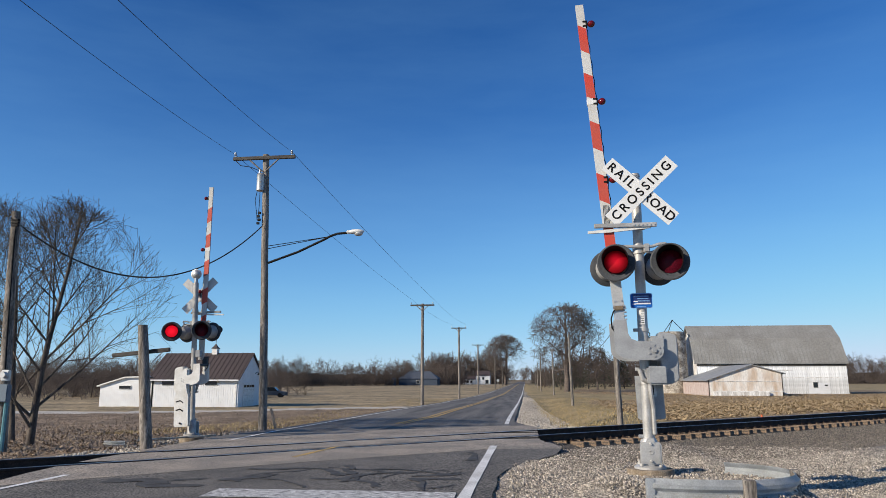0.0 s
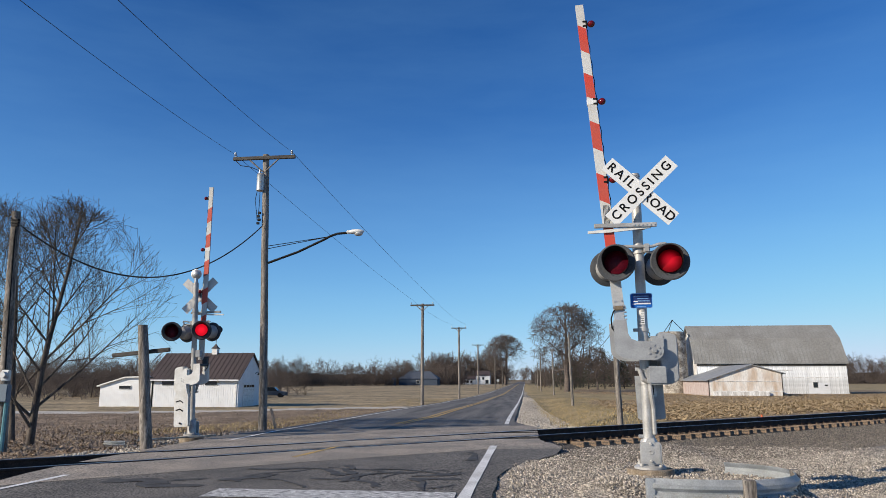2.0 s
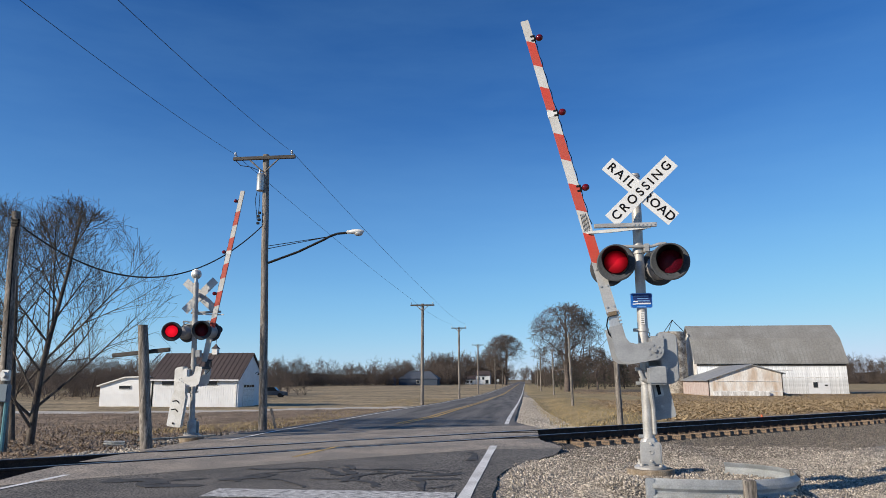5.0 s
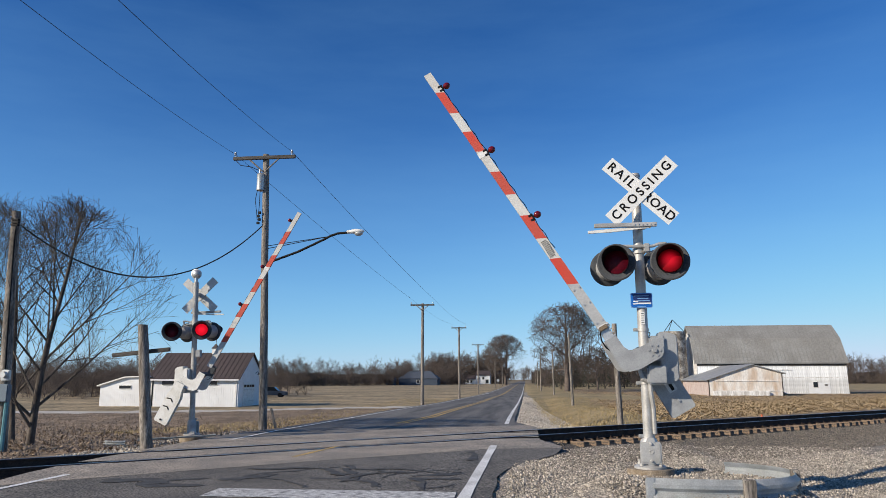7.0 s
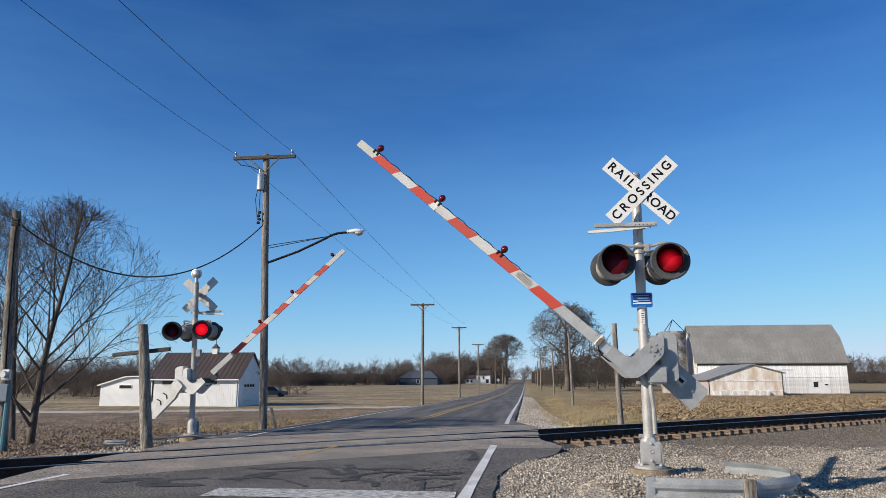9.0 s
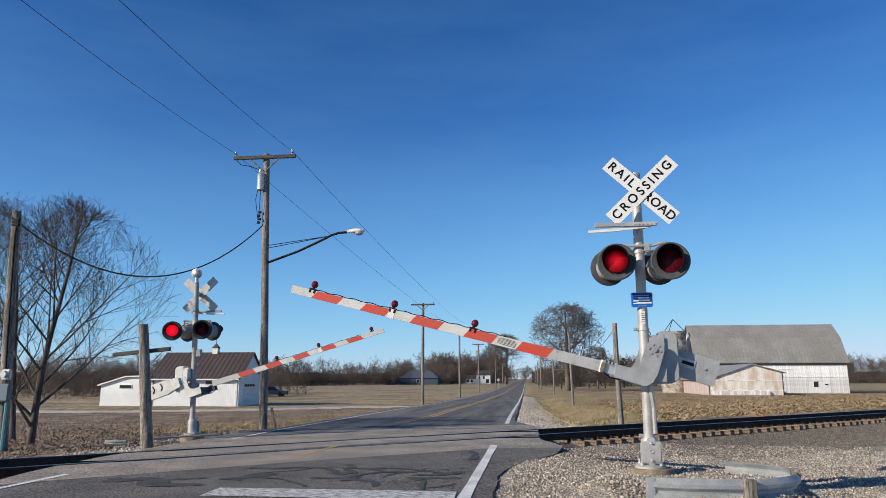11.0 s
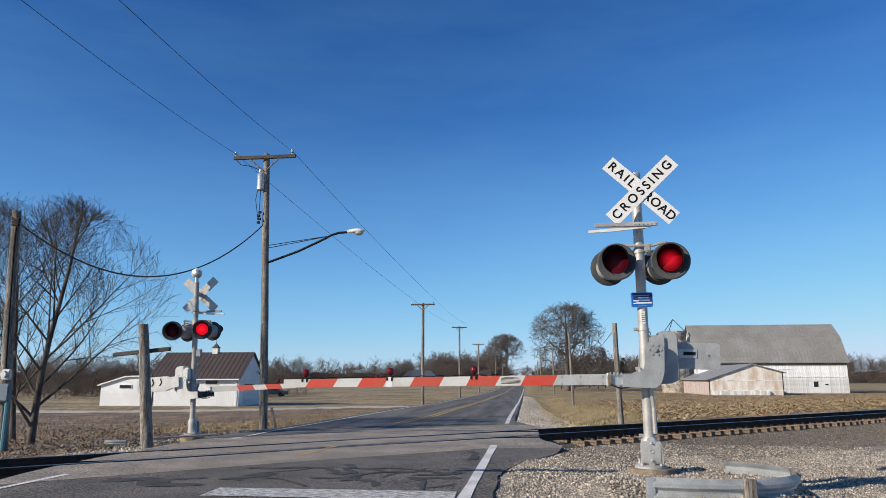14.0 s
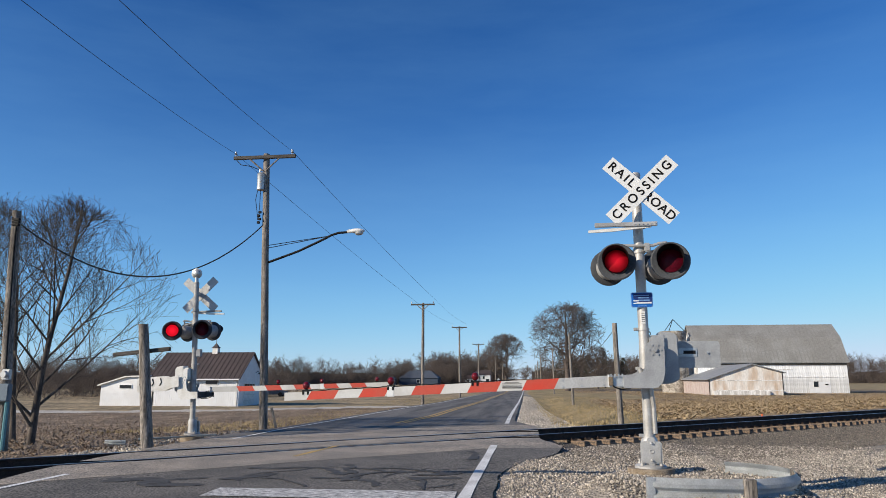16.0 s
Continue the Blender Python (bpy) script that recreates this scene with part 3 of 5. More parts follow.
def lamp_unit(parent, x, y, z, turn, tilt, steel, back=False):
    """A flashing lamp: round background, visor, lens; faces -y before its turn."""
    m = pose(x, y, z, 0, 0, turn) @ pose(0, 0, 0, tilt, 0, 0)
    face = pose(0, 0, 0, 90, 0, 0)
    bm = B()
    lathe(bm, [(0.156, -0.10), (0.162, 0.0), (0.245, 0.02), (0.262, 0.012), (0.265, -0.004), (0.255, -0.012), (0.17, -0.02)], 40, face)
    head = part("signal_lamp", bm, DARK_GREY, parent, "dark grey round lamp head with a red lens", at=m)
    bm = B()
    lathe(bm, [(0.02, -0.33), (0.09, -0.325), (0.145, -0.28), (0.175, -0.17), (0.185, -0.012)], 28, face)
    part("housing", bm, steel, head, "silver bowl-shaped housing")
    # visor: a tube cut open below
    bm = B()
    seg = 30
    ins = []
    for k in range(seg + 1):
        a = radians(-62 + 304 * k / seg)
        depth = 0.05 + 0.20 * smooth01(math.sin(a), -0.9, 0.5)
        c, s = math.cos(a), math.sin(a)
        row = [bm.verts.new((0.172 * c, -0.005, 0.172 * s)), bm.verts.new((0.180 * c, -0.015 - depth, 0.180 * s)), bm.verts.new((0.174 * c, -0.015 - depth, 0.174 * s)), bm.verts.new((0.166 * c, -0.005, 0.166 * s))]
        ins.append(row)
    for a, b in zip(ins, ins[1:]):
        for q in range(3):
            bm.faces.new((a[q], a[q + 1], b[q + 1], b[q]))
    part("visor", bm, BLACK, head, "dark tunnel visor")
    # the red lens, and an added glowing copy that slides out past it when lit
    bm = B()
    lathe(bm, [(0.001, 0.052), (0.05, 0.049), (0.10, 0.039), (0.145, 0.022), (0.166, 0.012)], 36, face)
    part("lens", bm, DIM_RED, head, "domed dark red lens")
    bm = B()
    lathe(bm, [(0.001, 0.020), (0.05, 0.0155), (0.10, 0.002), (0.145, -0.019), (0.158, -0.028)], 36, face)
    unit = part("lit_lens", bm, LIT_RED_AIMED if steel is FAR_STEEL else LIT_RED, head, "glowing copy of the red lens, slid forward while lit")
    return head, unit


def crossing_signal(base, turn, white, bell, label, arm_label, stretch=0.0):
    """Mast with crossbuck, four lamps, gate mechanism and arm. Returns the arm and the two front lamp units."""
    steel = FAR_STEEL if white else STEEL_PAINT
    pivot_x, pivot_z = (0.17, 1.44) if white else (PIVOT_X, PIVOT_Z)
    body = WHITE_STEEL if white else GREY_PAINT
    sig = empty("crossing_signal", base @ pose(0, 0, 0, 0, 0, turn), label, "crossing signal", "railroad crossing signals")
    # concrete foot, base casting and mast
    bm = B()
    lathe(bm, [(0.0, -0.25), (0.31, -0.25), (0.31, -0.02), (0.30, 0.0), (0.0, 0.0)], 40)
    part("footing", bm, CONCRETE, sig, "round rust-stained concrete footing")
    bm = B()
    lathe(bm, [(0.0, 0.0), (0.21, 0.0), (0.21, 0.025), (0.185, 0.04), (0.13, 0.05), (0.115, 0.08), (0.115, 0.34), (0.105, 0.37), (0.085, 0.40), (0.0, 0.40)], 32)
    for k in range(4):
        a = radians(45 + 90 * k)
        rod(bm, (0.175 * math.cos(a), 0.175 * math.sin(a), 0.02), (0.175 * math.cos(a), 0.175 * math.sin(a), 0.10), 0.016, seg=6)
        rod(bm, (0.175 * math.cos(a), 0.175 * math.sin(a), 0.04), (0.175 * math.cos(a), 0.175 * math.sin(a), 0.065), 0.03, seg=6)
    casting = part("base_casting", bm, steel, sig, "silver cast junction box base")
    bm = B()
    sh = [(-0.13, 0.07), (-0.05, 0.07), (-0.03, 0.045), (0.03, 0.045), (0.05, 0.07), (0.13, 0.07), (0.14, 0.12), (0.14, 0.32), (0.12, 0.35), (0.06, 0.355), (0.04, 0.40), (-0.04, 0.40), (-0.06, 0.355), (-0.12, 0.35), (-0.14, 0.32), (-0.14, 0.12)]
    slab(bm, sh, 0.12, 0.15, UPRIGHT)
    slab(bm, [(x * 0.86, 0.215 + (z - 0.215) * 0.86) for x, z in sh], 0.15, 0.158, UPRIGHT)
    rod(bm, (0, -0.15, 0.33), (0, -0.185, 0.33), 0.022, 0.012, 10)
    rod(bm, (0, -0.15, 0.11), (0, -0.185, 0.11), 0.022, 0.012, 10)
    pipe(bm, [(0.03 * math.cos(a), -0.162, 0.225 + 0.022 * math.sin(a)) for a in np.linspace(-2.4, 2.8, 9)], 0.006, 5)
    part("cover_plate", bm, steel, casting, "silver cover with two bolts")
    bm = B()
    rod(bm, (0, 0, 0.38), (0, 0, 4.10), 0.0705, seg=28)
    rod(bm, (0, 0, 4.09), (0, 0, 4.13), 0.076, 0.066, 28)
    part("mast", bm, steel, sig, "silver painted steel tube")
    for z in (0.42, 1.13, 1.32, 1.86):
        bm = B()
        rod(bm, (0, 0, z - 0.02), (0, 0, z + 0.02), 0.082, seg=24)
        box(bm, (-0.10, -0.02, z), (0.07, 0.05, 0.045), None, 0.006)
        rod(bm, (-0.11, -0.05, z), (-0.11, 0.03, z), 0.012, seg=6)
        part("clamp", bm, steel, sig)
    # crossbuck
    cb = part("crossbuck", slab(B(), [(-0.03, -0.05), (0.03, -0.05), (0.03, 0.05), (-0.03, 0.05)], 0.06, 0.25, pose(0, 0, 3.81) @ UPRIGHT), GALV, sig, "white crossbuck sign with black letters")
    for word, ang, lift, back in (("RAIL ROAD", -44, 0.25, 0), ("CROSSING", 44, 0.265, 0)):
        m = pose((0.045 if ang > 0 else 0.026) if not white else -0.01, 0, 3.805 if not white else 3.80) @ UPRIGHT @ pose(0, 0, 0, 0, 0, ang)
        bm = B()
        slab(bm, [(-0.61, -0.114), (0.61, -0.114), (0.61, 0.114), (-0.61, 0.114)], lift, lift + 0.008, m)
        blade = part("blade", bm, SIGN_WHITE if not white else ALU, cb, "white retroreflective blade" if not white else "bare aluminium back of the blade")
        if word == "RAIL ROAD":
            text_mesh("RAIL", 0.178, SIGN_BLACK, m @ pose(-0.345, 0, lift + 0.009), "lettering", blade, spacing=1.36)
            text_mesh("ROAD", 0.178, SIGN_BLACK, m @ pose(0.345, 0, lift + 0.009), "lettering", blade, spacing=1.08)
        else:
            text_mesh("CROSSING", 0.178, SIGN_BLACK, m @ pose(0, 0, lift + 0.009), "lettering", blade, spacing=1.42)
    # lamp crossarm
    bm = B()
    pipe(bm, [(-0.40, -0.08, 3.03), (-0.34, -0.10, 3.05), (0, -0.10, 3.03), (0.18, -0.09, 3.035), (0.27, -0.09, 3.065), (0.36, -0.09, 3.07), (0.38, -0.09, 3.04)], 0.022, 10)
    pipe(bm, [(-0.36, 0.02, 2.95), (-0.1, 0.0, 2.97), (0.12, 0.0, 2.98), (0.3, 0.02, 2.93)], 0.018, 8)
    rod(bm, (0, 0, 2.94), (0, 0, 3.07), 0.085, seg=24)
    box(bm, (0.10, -0.07, 3.01), (0.09, 0.10, 0.13), None, 0.015)
    part("lamp_crossarm", bm, steel, sig, "silver pipe carrying the lamps")
    heads = []
    for x, zz in ((-0.36, 2.77), (0.36, 2.77)):
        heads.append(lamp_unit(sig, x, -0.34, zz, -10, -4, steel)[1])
        bm = B()
        pipe(bm, [(x, -0.15, zz + 0.03), (x, -0.10, zz + 0.2), (x * 0.97, -0.09, 3.04)], 0.02, 8)
        part("lamp_bracket", bm, steel, sig)
    for x, zz in ((0.31, 2.79), (-0.41, 2.79)) if not white else ((0.50, 2.77), (-0.33, 2.77)):
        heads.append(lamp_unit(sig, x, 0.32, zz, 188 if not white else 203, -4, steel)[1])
    # short arm above the lamps with channel and white cover strip
    bm = B()
    box(bm, (-0.20, -0.25, 3.315), (0.86, 0.05, 0.06), None, 0.006)
    box(bm, (0.05, -0.14, 3.315), (0.10, 0.24, 0.05), None, 0.006)
    for k in range(6):
        rod(bm, (-0.08 + 0.055 * k, -0.285, 3.315), (-0.08 + 0.055 * k, -0.27, 3.315), 0.012, seg=8)
    rod(bm, (0, 0, 3.30), (0, 0, 3.37), 0.085, seg=24)
    sup = part("gate_rest", bm, steel, sig, "short perforated steel channel")
    bm = B()
    slab(bm, [(-0.72, -0.03), (-0.40, -0.02), (0.15, 0.03), (0.15, 0.06), (-0.42, 0.025), (-0.72, 0.005)], 0.22, 0.25, pose(0, 0, 3.24) @ UPRIGHT)
    part("rest_strip", bm, WHITE_STEEL, sup, "worn white strip")
    # information sign: wording too worn to read
    if not white:
        cut = 0.025
        plate = [(x + sx0 * cut * (1 - math.cos(a)) * -1, z + sz0 * cut * (1 - math.sin(a)) * -1) for x, z, sx0, sz0, arc in
                 ((0.15, 0.105, 1, 1, (1.571, 0.785, 0.0)), (0.15, -0.105, 1, -1, (0.0, 0.785, 1.571)), (-0.15, -0.105, -1, -1, (1.571, 0.785, 0.0)), (-0.15, 0.105, -1, 1, (0.0, 0.785, 1.571))) for a in arc]
        info = part("information_sign", slab(B(), plate, 0.082, 0.088, pose(-0.012, 0, 2.265) @ UPRIGHT), SIGN_BLUE_PALE, sig, "small blue information plate with a pale rim")
        part("panel", slab(B(), [(x * 0.94, z * 0.92) for x, z in plate], 0.088, 0.091, pose(-0.012, 0, 2.265) @ UPRIGHT), SIGN_BLUE, info)
        part("sticker", slab(B(), [(-0.115, 0.09), (0.135, 0.09), (0.135, -0.03), (-0.02, -0.045), (-0.115, 0.02)], 0.091, 0.093, pose(-0.012, 0, 2.265) @ UPRIGHT), SIGN_NAVY, info, "dark blue overlay with worn print")
        for z, x, w, h, pale in ((0.062, 0.0, 0.20, 0.012, 1), (0.028, 0.02, 0.15, 0.012, 1), (-0.005, 0.03, 0.16, 0.014, 1), (-0.042, 0.03, 0.20, 0.020, 0), (-0.012, -0.08, 0.07, 0.016, 0), (-0.048, -0.095, 0.05, 0.014, 0), (-0.085, 0.0, 0.12, 0.008, 1)):
            part("text_bar", box(B(), (x - 0.012, -0.0935, 2.265 + z), (w, 0.002, h)), SIGN_BLUE_PALE if pale else SIGN_WHITE, info)
    else:
        part("relay_box", box(B(), (-0.14, 0.02, 2.16), (0.14, 0.12, 0.20), None, 0.015), GREY_PAINT, sig, "small grey box")
    # mechanism box
    bm = B()
    box(bm, (0.17, 0.03, 1.60), (0.22, 0.34, 0.34), None, 0.03)
    box(bm, (0.14, -0.12, 1.235), (0.27, 0.14, 0.25), None, 0.025)
    rod(bm, (0.0, -0.05, 1.20), (0.0, -0.05, 1.28), 0.05, seg=16)
    mech = part("mechanism_box", bm, body, sig, "grey gate mechanism housing")
    bm = B()
    slab(bm, [(0.20, -0.02), (0.30, -0.02), (0.41, 0.02), (0.44, 0.06), (0.44, 0.62), (0.41, 0.66), (0.30, 0.69), (0.20, 0.69)], -0.20, 0.10, pose(0, 0, 1.13) @ UPRIGHT)
    bmesh.ops.bevel(bm, geom=bm.edges[:], offset=0.015, segments=2, affect="EDGES")
    part("cover", bm, body, mech, "grey domed cover")
    bm = B()
    lathe(bm, [(0.024, -0.008), (0.034, -0.008), (0.034, 0.008), (0.024, 0.008), (0.024, -0.008)], 16, pose(0.06, -0.02, 1.80, 90, 0, 0))
    part("lifting_eye", bm, BLACK, mech)
    # conduit along the mast
    bm = B()
    pipe(bm, [(-0.09, -0.10, 1.32), (-0.05, -0.11, 1.18), (0.04, -0.10, 1.14), (0.05, -0.09, 1.0), (0.075, -0.06, 0.8), (0.078, -0.05, 0.45)], 0.03, 8)
    part("conduit", bm, steel, sig, "bent silver conduit")
    if not white:
        sticker = part("maintenance_label", box(B(), (-0.005, -0.0715, 2.02), (0.055, 0.006, 0.17)), SIGN_WHITE, sig, "small white sticker")
        for k in range(5):
            part("text_bar", box(B(), (-0.005, -0.075, 1.96 + 0.03 * k), (0.04, 0.002, 0.008)), SIGN_BLACK, sticker)
    if bell:
        bm = B()
        rod(bm, (0, 0, 4.10), (0, 0, 4.26), 0.05, seg=16)
        ball(bm, (0, 0.0, 4.37), (0.13, 0.10, 0.13), 24, 14)
        lathe(bm, [(0.08, 0.05), (0.14, 0.03), (0.14, -0.03), (0.08, -0.05)], 28, pose(0, 0, 4.37, 90, 0, 0))
        part("bell", bm, GALV, sig, "round metal crossing bell")

    # ---- the moving gate: origin at the pivot, u runs away from the mast ----
    gate = new("gate_arm")
    gate.parent = sig
    tagged(gate, arm_label)
    sx = -1.0

    def at(u, v, y=0.0):
        return Vector((sx * u, y, v))
    gn = [(-0.126, 0.0), (-0.12, -0.3), (-0.085, -0.43), (-0.02, -0.50), (0.03, -0.512), (0.43, -0.512), (0.43, -0.335), (0.24, -0.325), (0.17, -0.29), (0.135, -0.21), (0.126, 0.0)]
    gn += [(0.126 * math.cos(a), 0.126 * math.sin(a)) for a in np.linspace(0.25, math.pi - 0.25, 9)]
    for k, (yy, nm) in enumerate(((-0.055, "front"), (0.56, "rear"))):
        bm = B()
        slab(bm, [(sx * u, v) for u, v in gn], -yy - 0.009, -yy + 0.009, UPRIGHT)
        if k == (1 if white else 0):
            yy += 0.02 if white else 0.0
            for j in range(6):
                a = radians(60 * j)
                rod(bm, (0.075 * math.cos(a), yy - 0.02, 0.075 * math.sin(a)), (0.075 * math.cos(a), yy, 0.075 * math.sin(a)), 0.016, seg=6)
            rod(bm, (0, yy - 0.035, 0), (0, yy, 0), 0.03, 0.03, 12)
        part("side_arm", bm, body, gate, "bent steel side arm with bolted hub")
    bm = B()
    rod(bm, (0, -0.06, 0), (0, 0.57, 0), 0.035, seg=14)
    part("cross_shaft", bm, GALV, gate)
    part("cross_tie", box(B(), at(0.40, -0.42, 0.25), (0.05, 0.61, 0.15), None, 0.006), DARK_GREY if white else GALV, gate)
    # counterweights behind
    for yy in (0.30, 0.36) if not white else (0.50, 0.62):
        bm = B()
        if white:
            outline = [(0.05, -0.16), (0.30, -0.20), (0.40, -0.24), (1.16, -0.24), (1.19, -0.21), (1.19, 0.11), (1.16, 0.14), (0.42, 0.14), (0.32, 0.10), (0.05, 0.12)]
        else:
            outline = [(0.05, -0.10), (0.33, -0.10), (0.33, -0.235), (0.905, -0.235), (0.93, -0.21), (0.93, 0.105), (0.905, 0.13), (0.33, 0.13), (0.33, 0.08), (0.05, 0.08)]
        slab(bm, outline, -yy - 0.012, -yy + 0.012, UPRIGHT)
        cw = part("counterweight", bm, body, gate, "flat steel counterweight plate")
        if white and yy > 0.55:
            for u in (0.50, 0.72):
                part("slot", slab(B(), [(u, -0.02), (u + 0.03, 0.09), (u + 0.06, 0.09), (u + 0.03, -0.02), (u + 0.09, -0.10), (u + 0.05, -0.10)], -yy - 0.02, -yy - 0.012, UPRIGHT), BLACK, cw, "dark adjustment slot")
            part("bolt", rod(B(), (1.10, yy + 0.012, -0.03), (1.10, yy + 0.035, -0.03), 0.025, seg=8), BLACK, cw)
        elif yy < 0.33:
            bm = slab(B(), [(0.36, 0.035), (0.62, 0.035), (0.62, -0.085), (0.36, -0.085)], -yy + 0.012, -yy + 0.022, UPRIGHT)
            part("slot", slab(B(), [(0.37, 0.0), (0.60, 0.0), (0.60, -0.045), (0.37, -0.045)], -yy + 0.022, -yy + 0.03, UPRIGHT), BLACK, cw, "dark adjustment slot")
            rod(bm, (0.40, yy - 0.05, -0.02), (0.40, yy, -0.02), 0.035, seg=14)
            rod(bm, (0.76, yy - 0.03, -0.03), (0.76, yy, -0.03), 0.018, seg=6)
            part("adjuster", bm, GALV, cw, "bolted adjuster bracket")
    # hinge block and cable
    bm = B()
    box(bm, at(0.50, -0.42, 0.0), (0.20, 0.05, 0.14), None, 0.006)
    for k in range(4):
        box(bm, at(0.44 + 0.05 * k, -0.345, -0.02), (0.02, 0.06, 0.05), None, 0.004)
    rod(bm, at(0.62, -0.50, -0.03), at(0.62, -0.33, -0.03), 0.022, seg=8)
    hinge = part("hinge_block", bm, DARK_GREY if white else GALV, gate, "worn steel breakaway bracket")
    bm = B()
    box(bm, at(0.60, -0.42, -0.05), (0.06, 0.03, 0.12), None, 0.006)
    part("junction_box", bm, CONCRETE, hinge, "small rusty junction box")
    bm = B()
    pipe(bm, [at(0.60, -0.45, -0.05), at(0.55, -0.50, -0.04), at(0.46, -0.53, 0.02), at(0.34, -0.52, 0.08), at(0.24, -0.46, 0.12)], 0.009, 6)
    part("cable", bm, BLACK, hinge)
    # arm in striped lengths
    r0, r1 = ((0.56, -0.415), (5.225 + stretch, -0.643)) if not white else ((0.56, -0.30), (5.225 + stretch, -0.53))
    slope = (r1[1] - r0[1]) / (r1[0] - r0[0])

    def half(u):
        return 0.5 * (0.150 - 0.034 * (u - 0.56) / 4.67)
    marks = [(0.56, 1.33, 2), (1.33, 1.77, 1), (1.77, 2.12, 0), (2.12, 2.53, 1), (2.53, 2.91, 0), (2.91, 3.33, 1), (3.33, 3.71, 0), (3.71, 4.09, 1), (4.09, 4.45, 0), (4.45, 4.86, 1), (4.86, 5.225 + stretch, 0)]
    sk = 0.035
    for k, (u0, u1, c) in enumerate(marks):
        bm = B()
        a0 = 0 if k == 0 else sk
        a1 = 0 if k == len(marks) - 1 else sk
        c0, c1 = r0[1] + slope * (u0 - r0[0]), r0[1] + slope * (u1 - r0[0])
        th = 0.027
        poly = [(u0 + a0, c0 - half(u0)), (u1 + a1, c1 - half(u1)), (u1 - a1, c1 + half(u1)), (u0 - a0, c0 + half(u0))]
        slab(bm, [(sx * u, v) for u, v in poly], -th, th, UPRIGHT)
        seg = part("arm_section", bm, (ARM_WHITE, ARM_RED, ALU)[c], gate, ("white reflective gate section", "red reflective gate section", "bare aluminium gate section")[c])
        if k == 0:
            for u in (0.70, 1.0, 1.25):
                for v in (0.045, -0.045):
                    cc = r0[1] + slope * (u - r0[0]) + v
                    part("bolt", rod(B(), at(u, cc, -0.038), at(u, cc, -0.026), 0.014, seg=6), GALV, seg)
        if k == 2:
            for v in (0.042, 0.028, 0.010, -0.006, -0.022, -0.04):
                cc = r0[1] + slope * (1.94 - r0[0]) + v
                part("text_bar", box(B(), at(1.94, cc, -0.029), (0.27 if v < 0.03 else 0.2, 0.003, 0.006)), SIGN_BLACK, seg)
    # joint sleeve and marker lamps
    u = 3.66
    cc = r0[1] + slope * (u - r0[0])
    part("joint_sleeve", box(B(), at(u, cc, -0.0), (0.10, 0.060, 2 * half(u) + 0.012), None, 0.004), SIGN_WHITE, gate, "white joint sleeve")
    for u in (2.455, 3.658, 4.909 + stretch):
        cc = r0[1] + slope * (u - r0[0]) + half(u)
        bm = B()
        box(bm, at(u, cc + 0.01, 0), (0.11, 0.05, 0.03), None, 0.005)
        rod(bm, at(u, cc, 0), at(u, cc + 0.05, 0), 0.022, seg=10)
        box(bm, at(u + 0.035, cc - 0.02, -0.025), (0.03, 0.02, 0.05), None, 0.004)
        box(bm, at(u - 0.035, cc - 0.02, -0.025), (0.03, 0.02, 0.05), None, 0.004)
        lampb = part("marker_lamp", bm, BLACK, gate, "black clamp under a red marker lamp")
        bm = B()
        ball(bm, at(u, cc + 0.085, 0), (0.052, 0.052, 0.056), 20, 12)
        part("marker_lens", bm, BULB_RED, lampb, "red glass globe")
    bm = B()
    us = np.linspace(1.9, 4.86, 60)
    pipe(bm, [at(u, r0[1] + slope * (u - r0[0]) + half(u) + 0.010 + 0.008 * math.sin(u * 24), 0.0) for u in us], 0.006, 4)
    part("arm_cable", bm, BLACK, gate, "black coiled lamp cable")
    gate.matrix_basis = pose(pivot_x, ARM_Y, pivot_z)
    return sig, gate, heads


SIGN_NAVY = material("navy_overlay", (0.006, 0.03, 0.16), 0.5, vary=0.15, scale=14, fine=80, bump=0)
SIGN_BLUE_PALE = material("pale_blue_print", (0.18, 0.36, 0.65), 0.5, vary=0.1, bump=0)
NEAR_BASE = pose(1.65, 9.93, 0.27)
FAR_BASE = pose(-8.93, 18.1, -0.02, 0, -2.2, 0)


# ---- poles and wires ----
def pole_mesh(h, r0, r1, lean=0.0, sink=0.4):
    bm = B()
    n, seg = 14, 18
    rings = []
    for j in range(n + 1):
        t = j / n
        z = -sink + (h + sink) * t
        r = r0 + (r1 - r0) * t
        off = lean * t + 0.02 * noise.noise((z * 0.4, h, 2))
        rings.append([bm.verts.new((off + r * (1 + 0.04 * noise.noise((k, z, h))) * math.cos(6.28319 * k / seg), r * math.sin(6.28319 * k / seg), z)) for k in range(seg)])
    for a, b in zip(rings, rings[1:]):
        for k in range(seg):
            bm.faces.new((a[k], a[(k + 1) % seg], b[(k + 1) % seg], b[k]))
    bm.faces.new(rings[-1])
    return bm


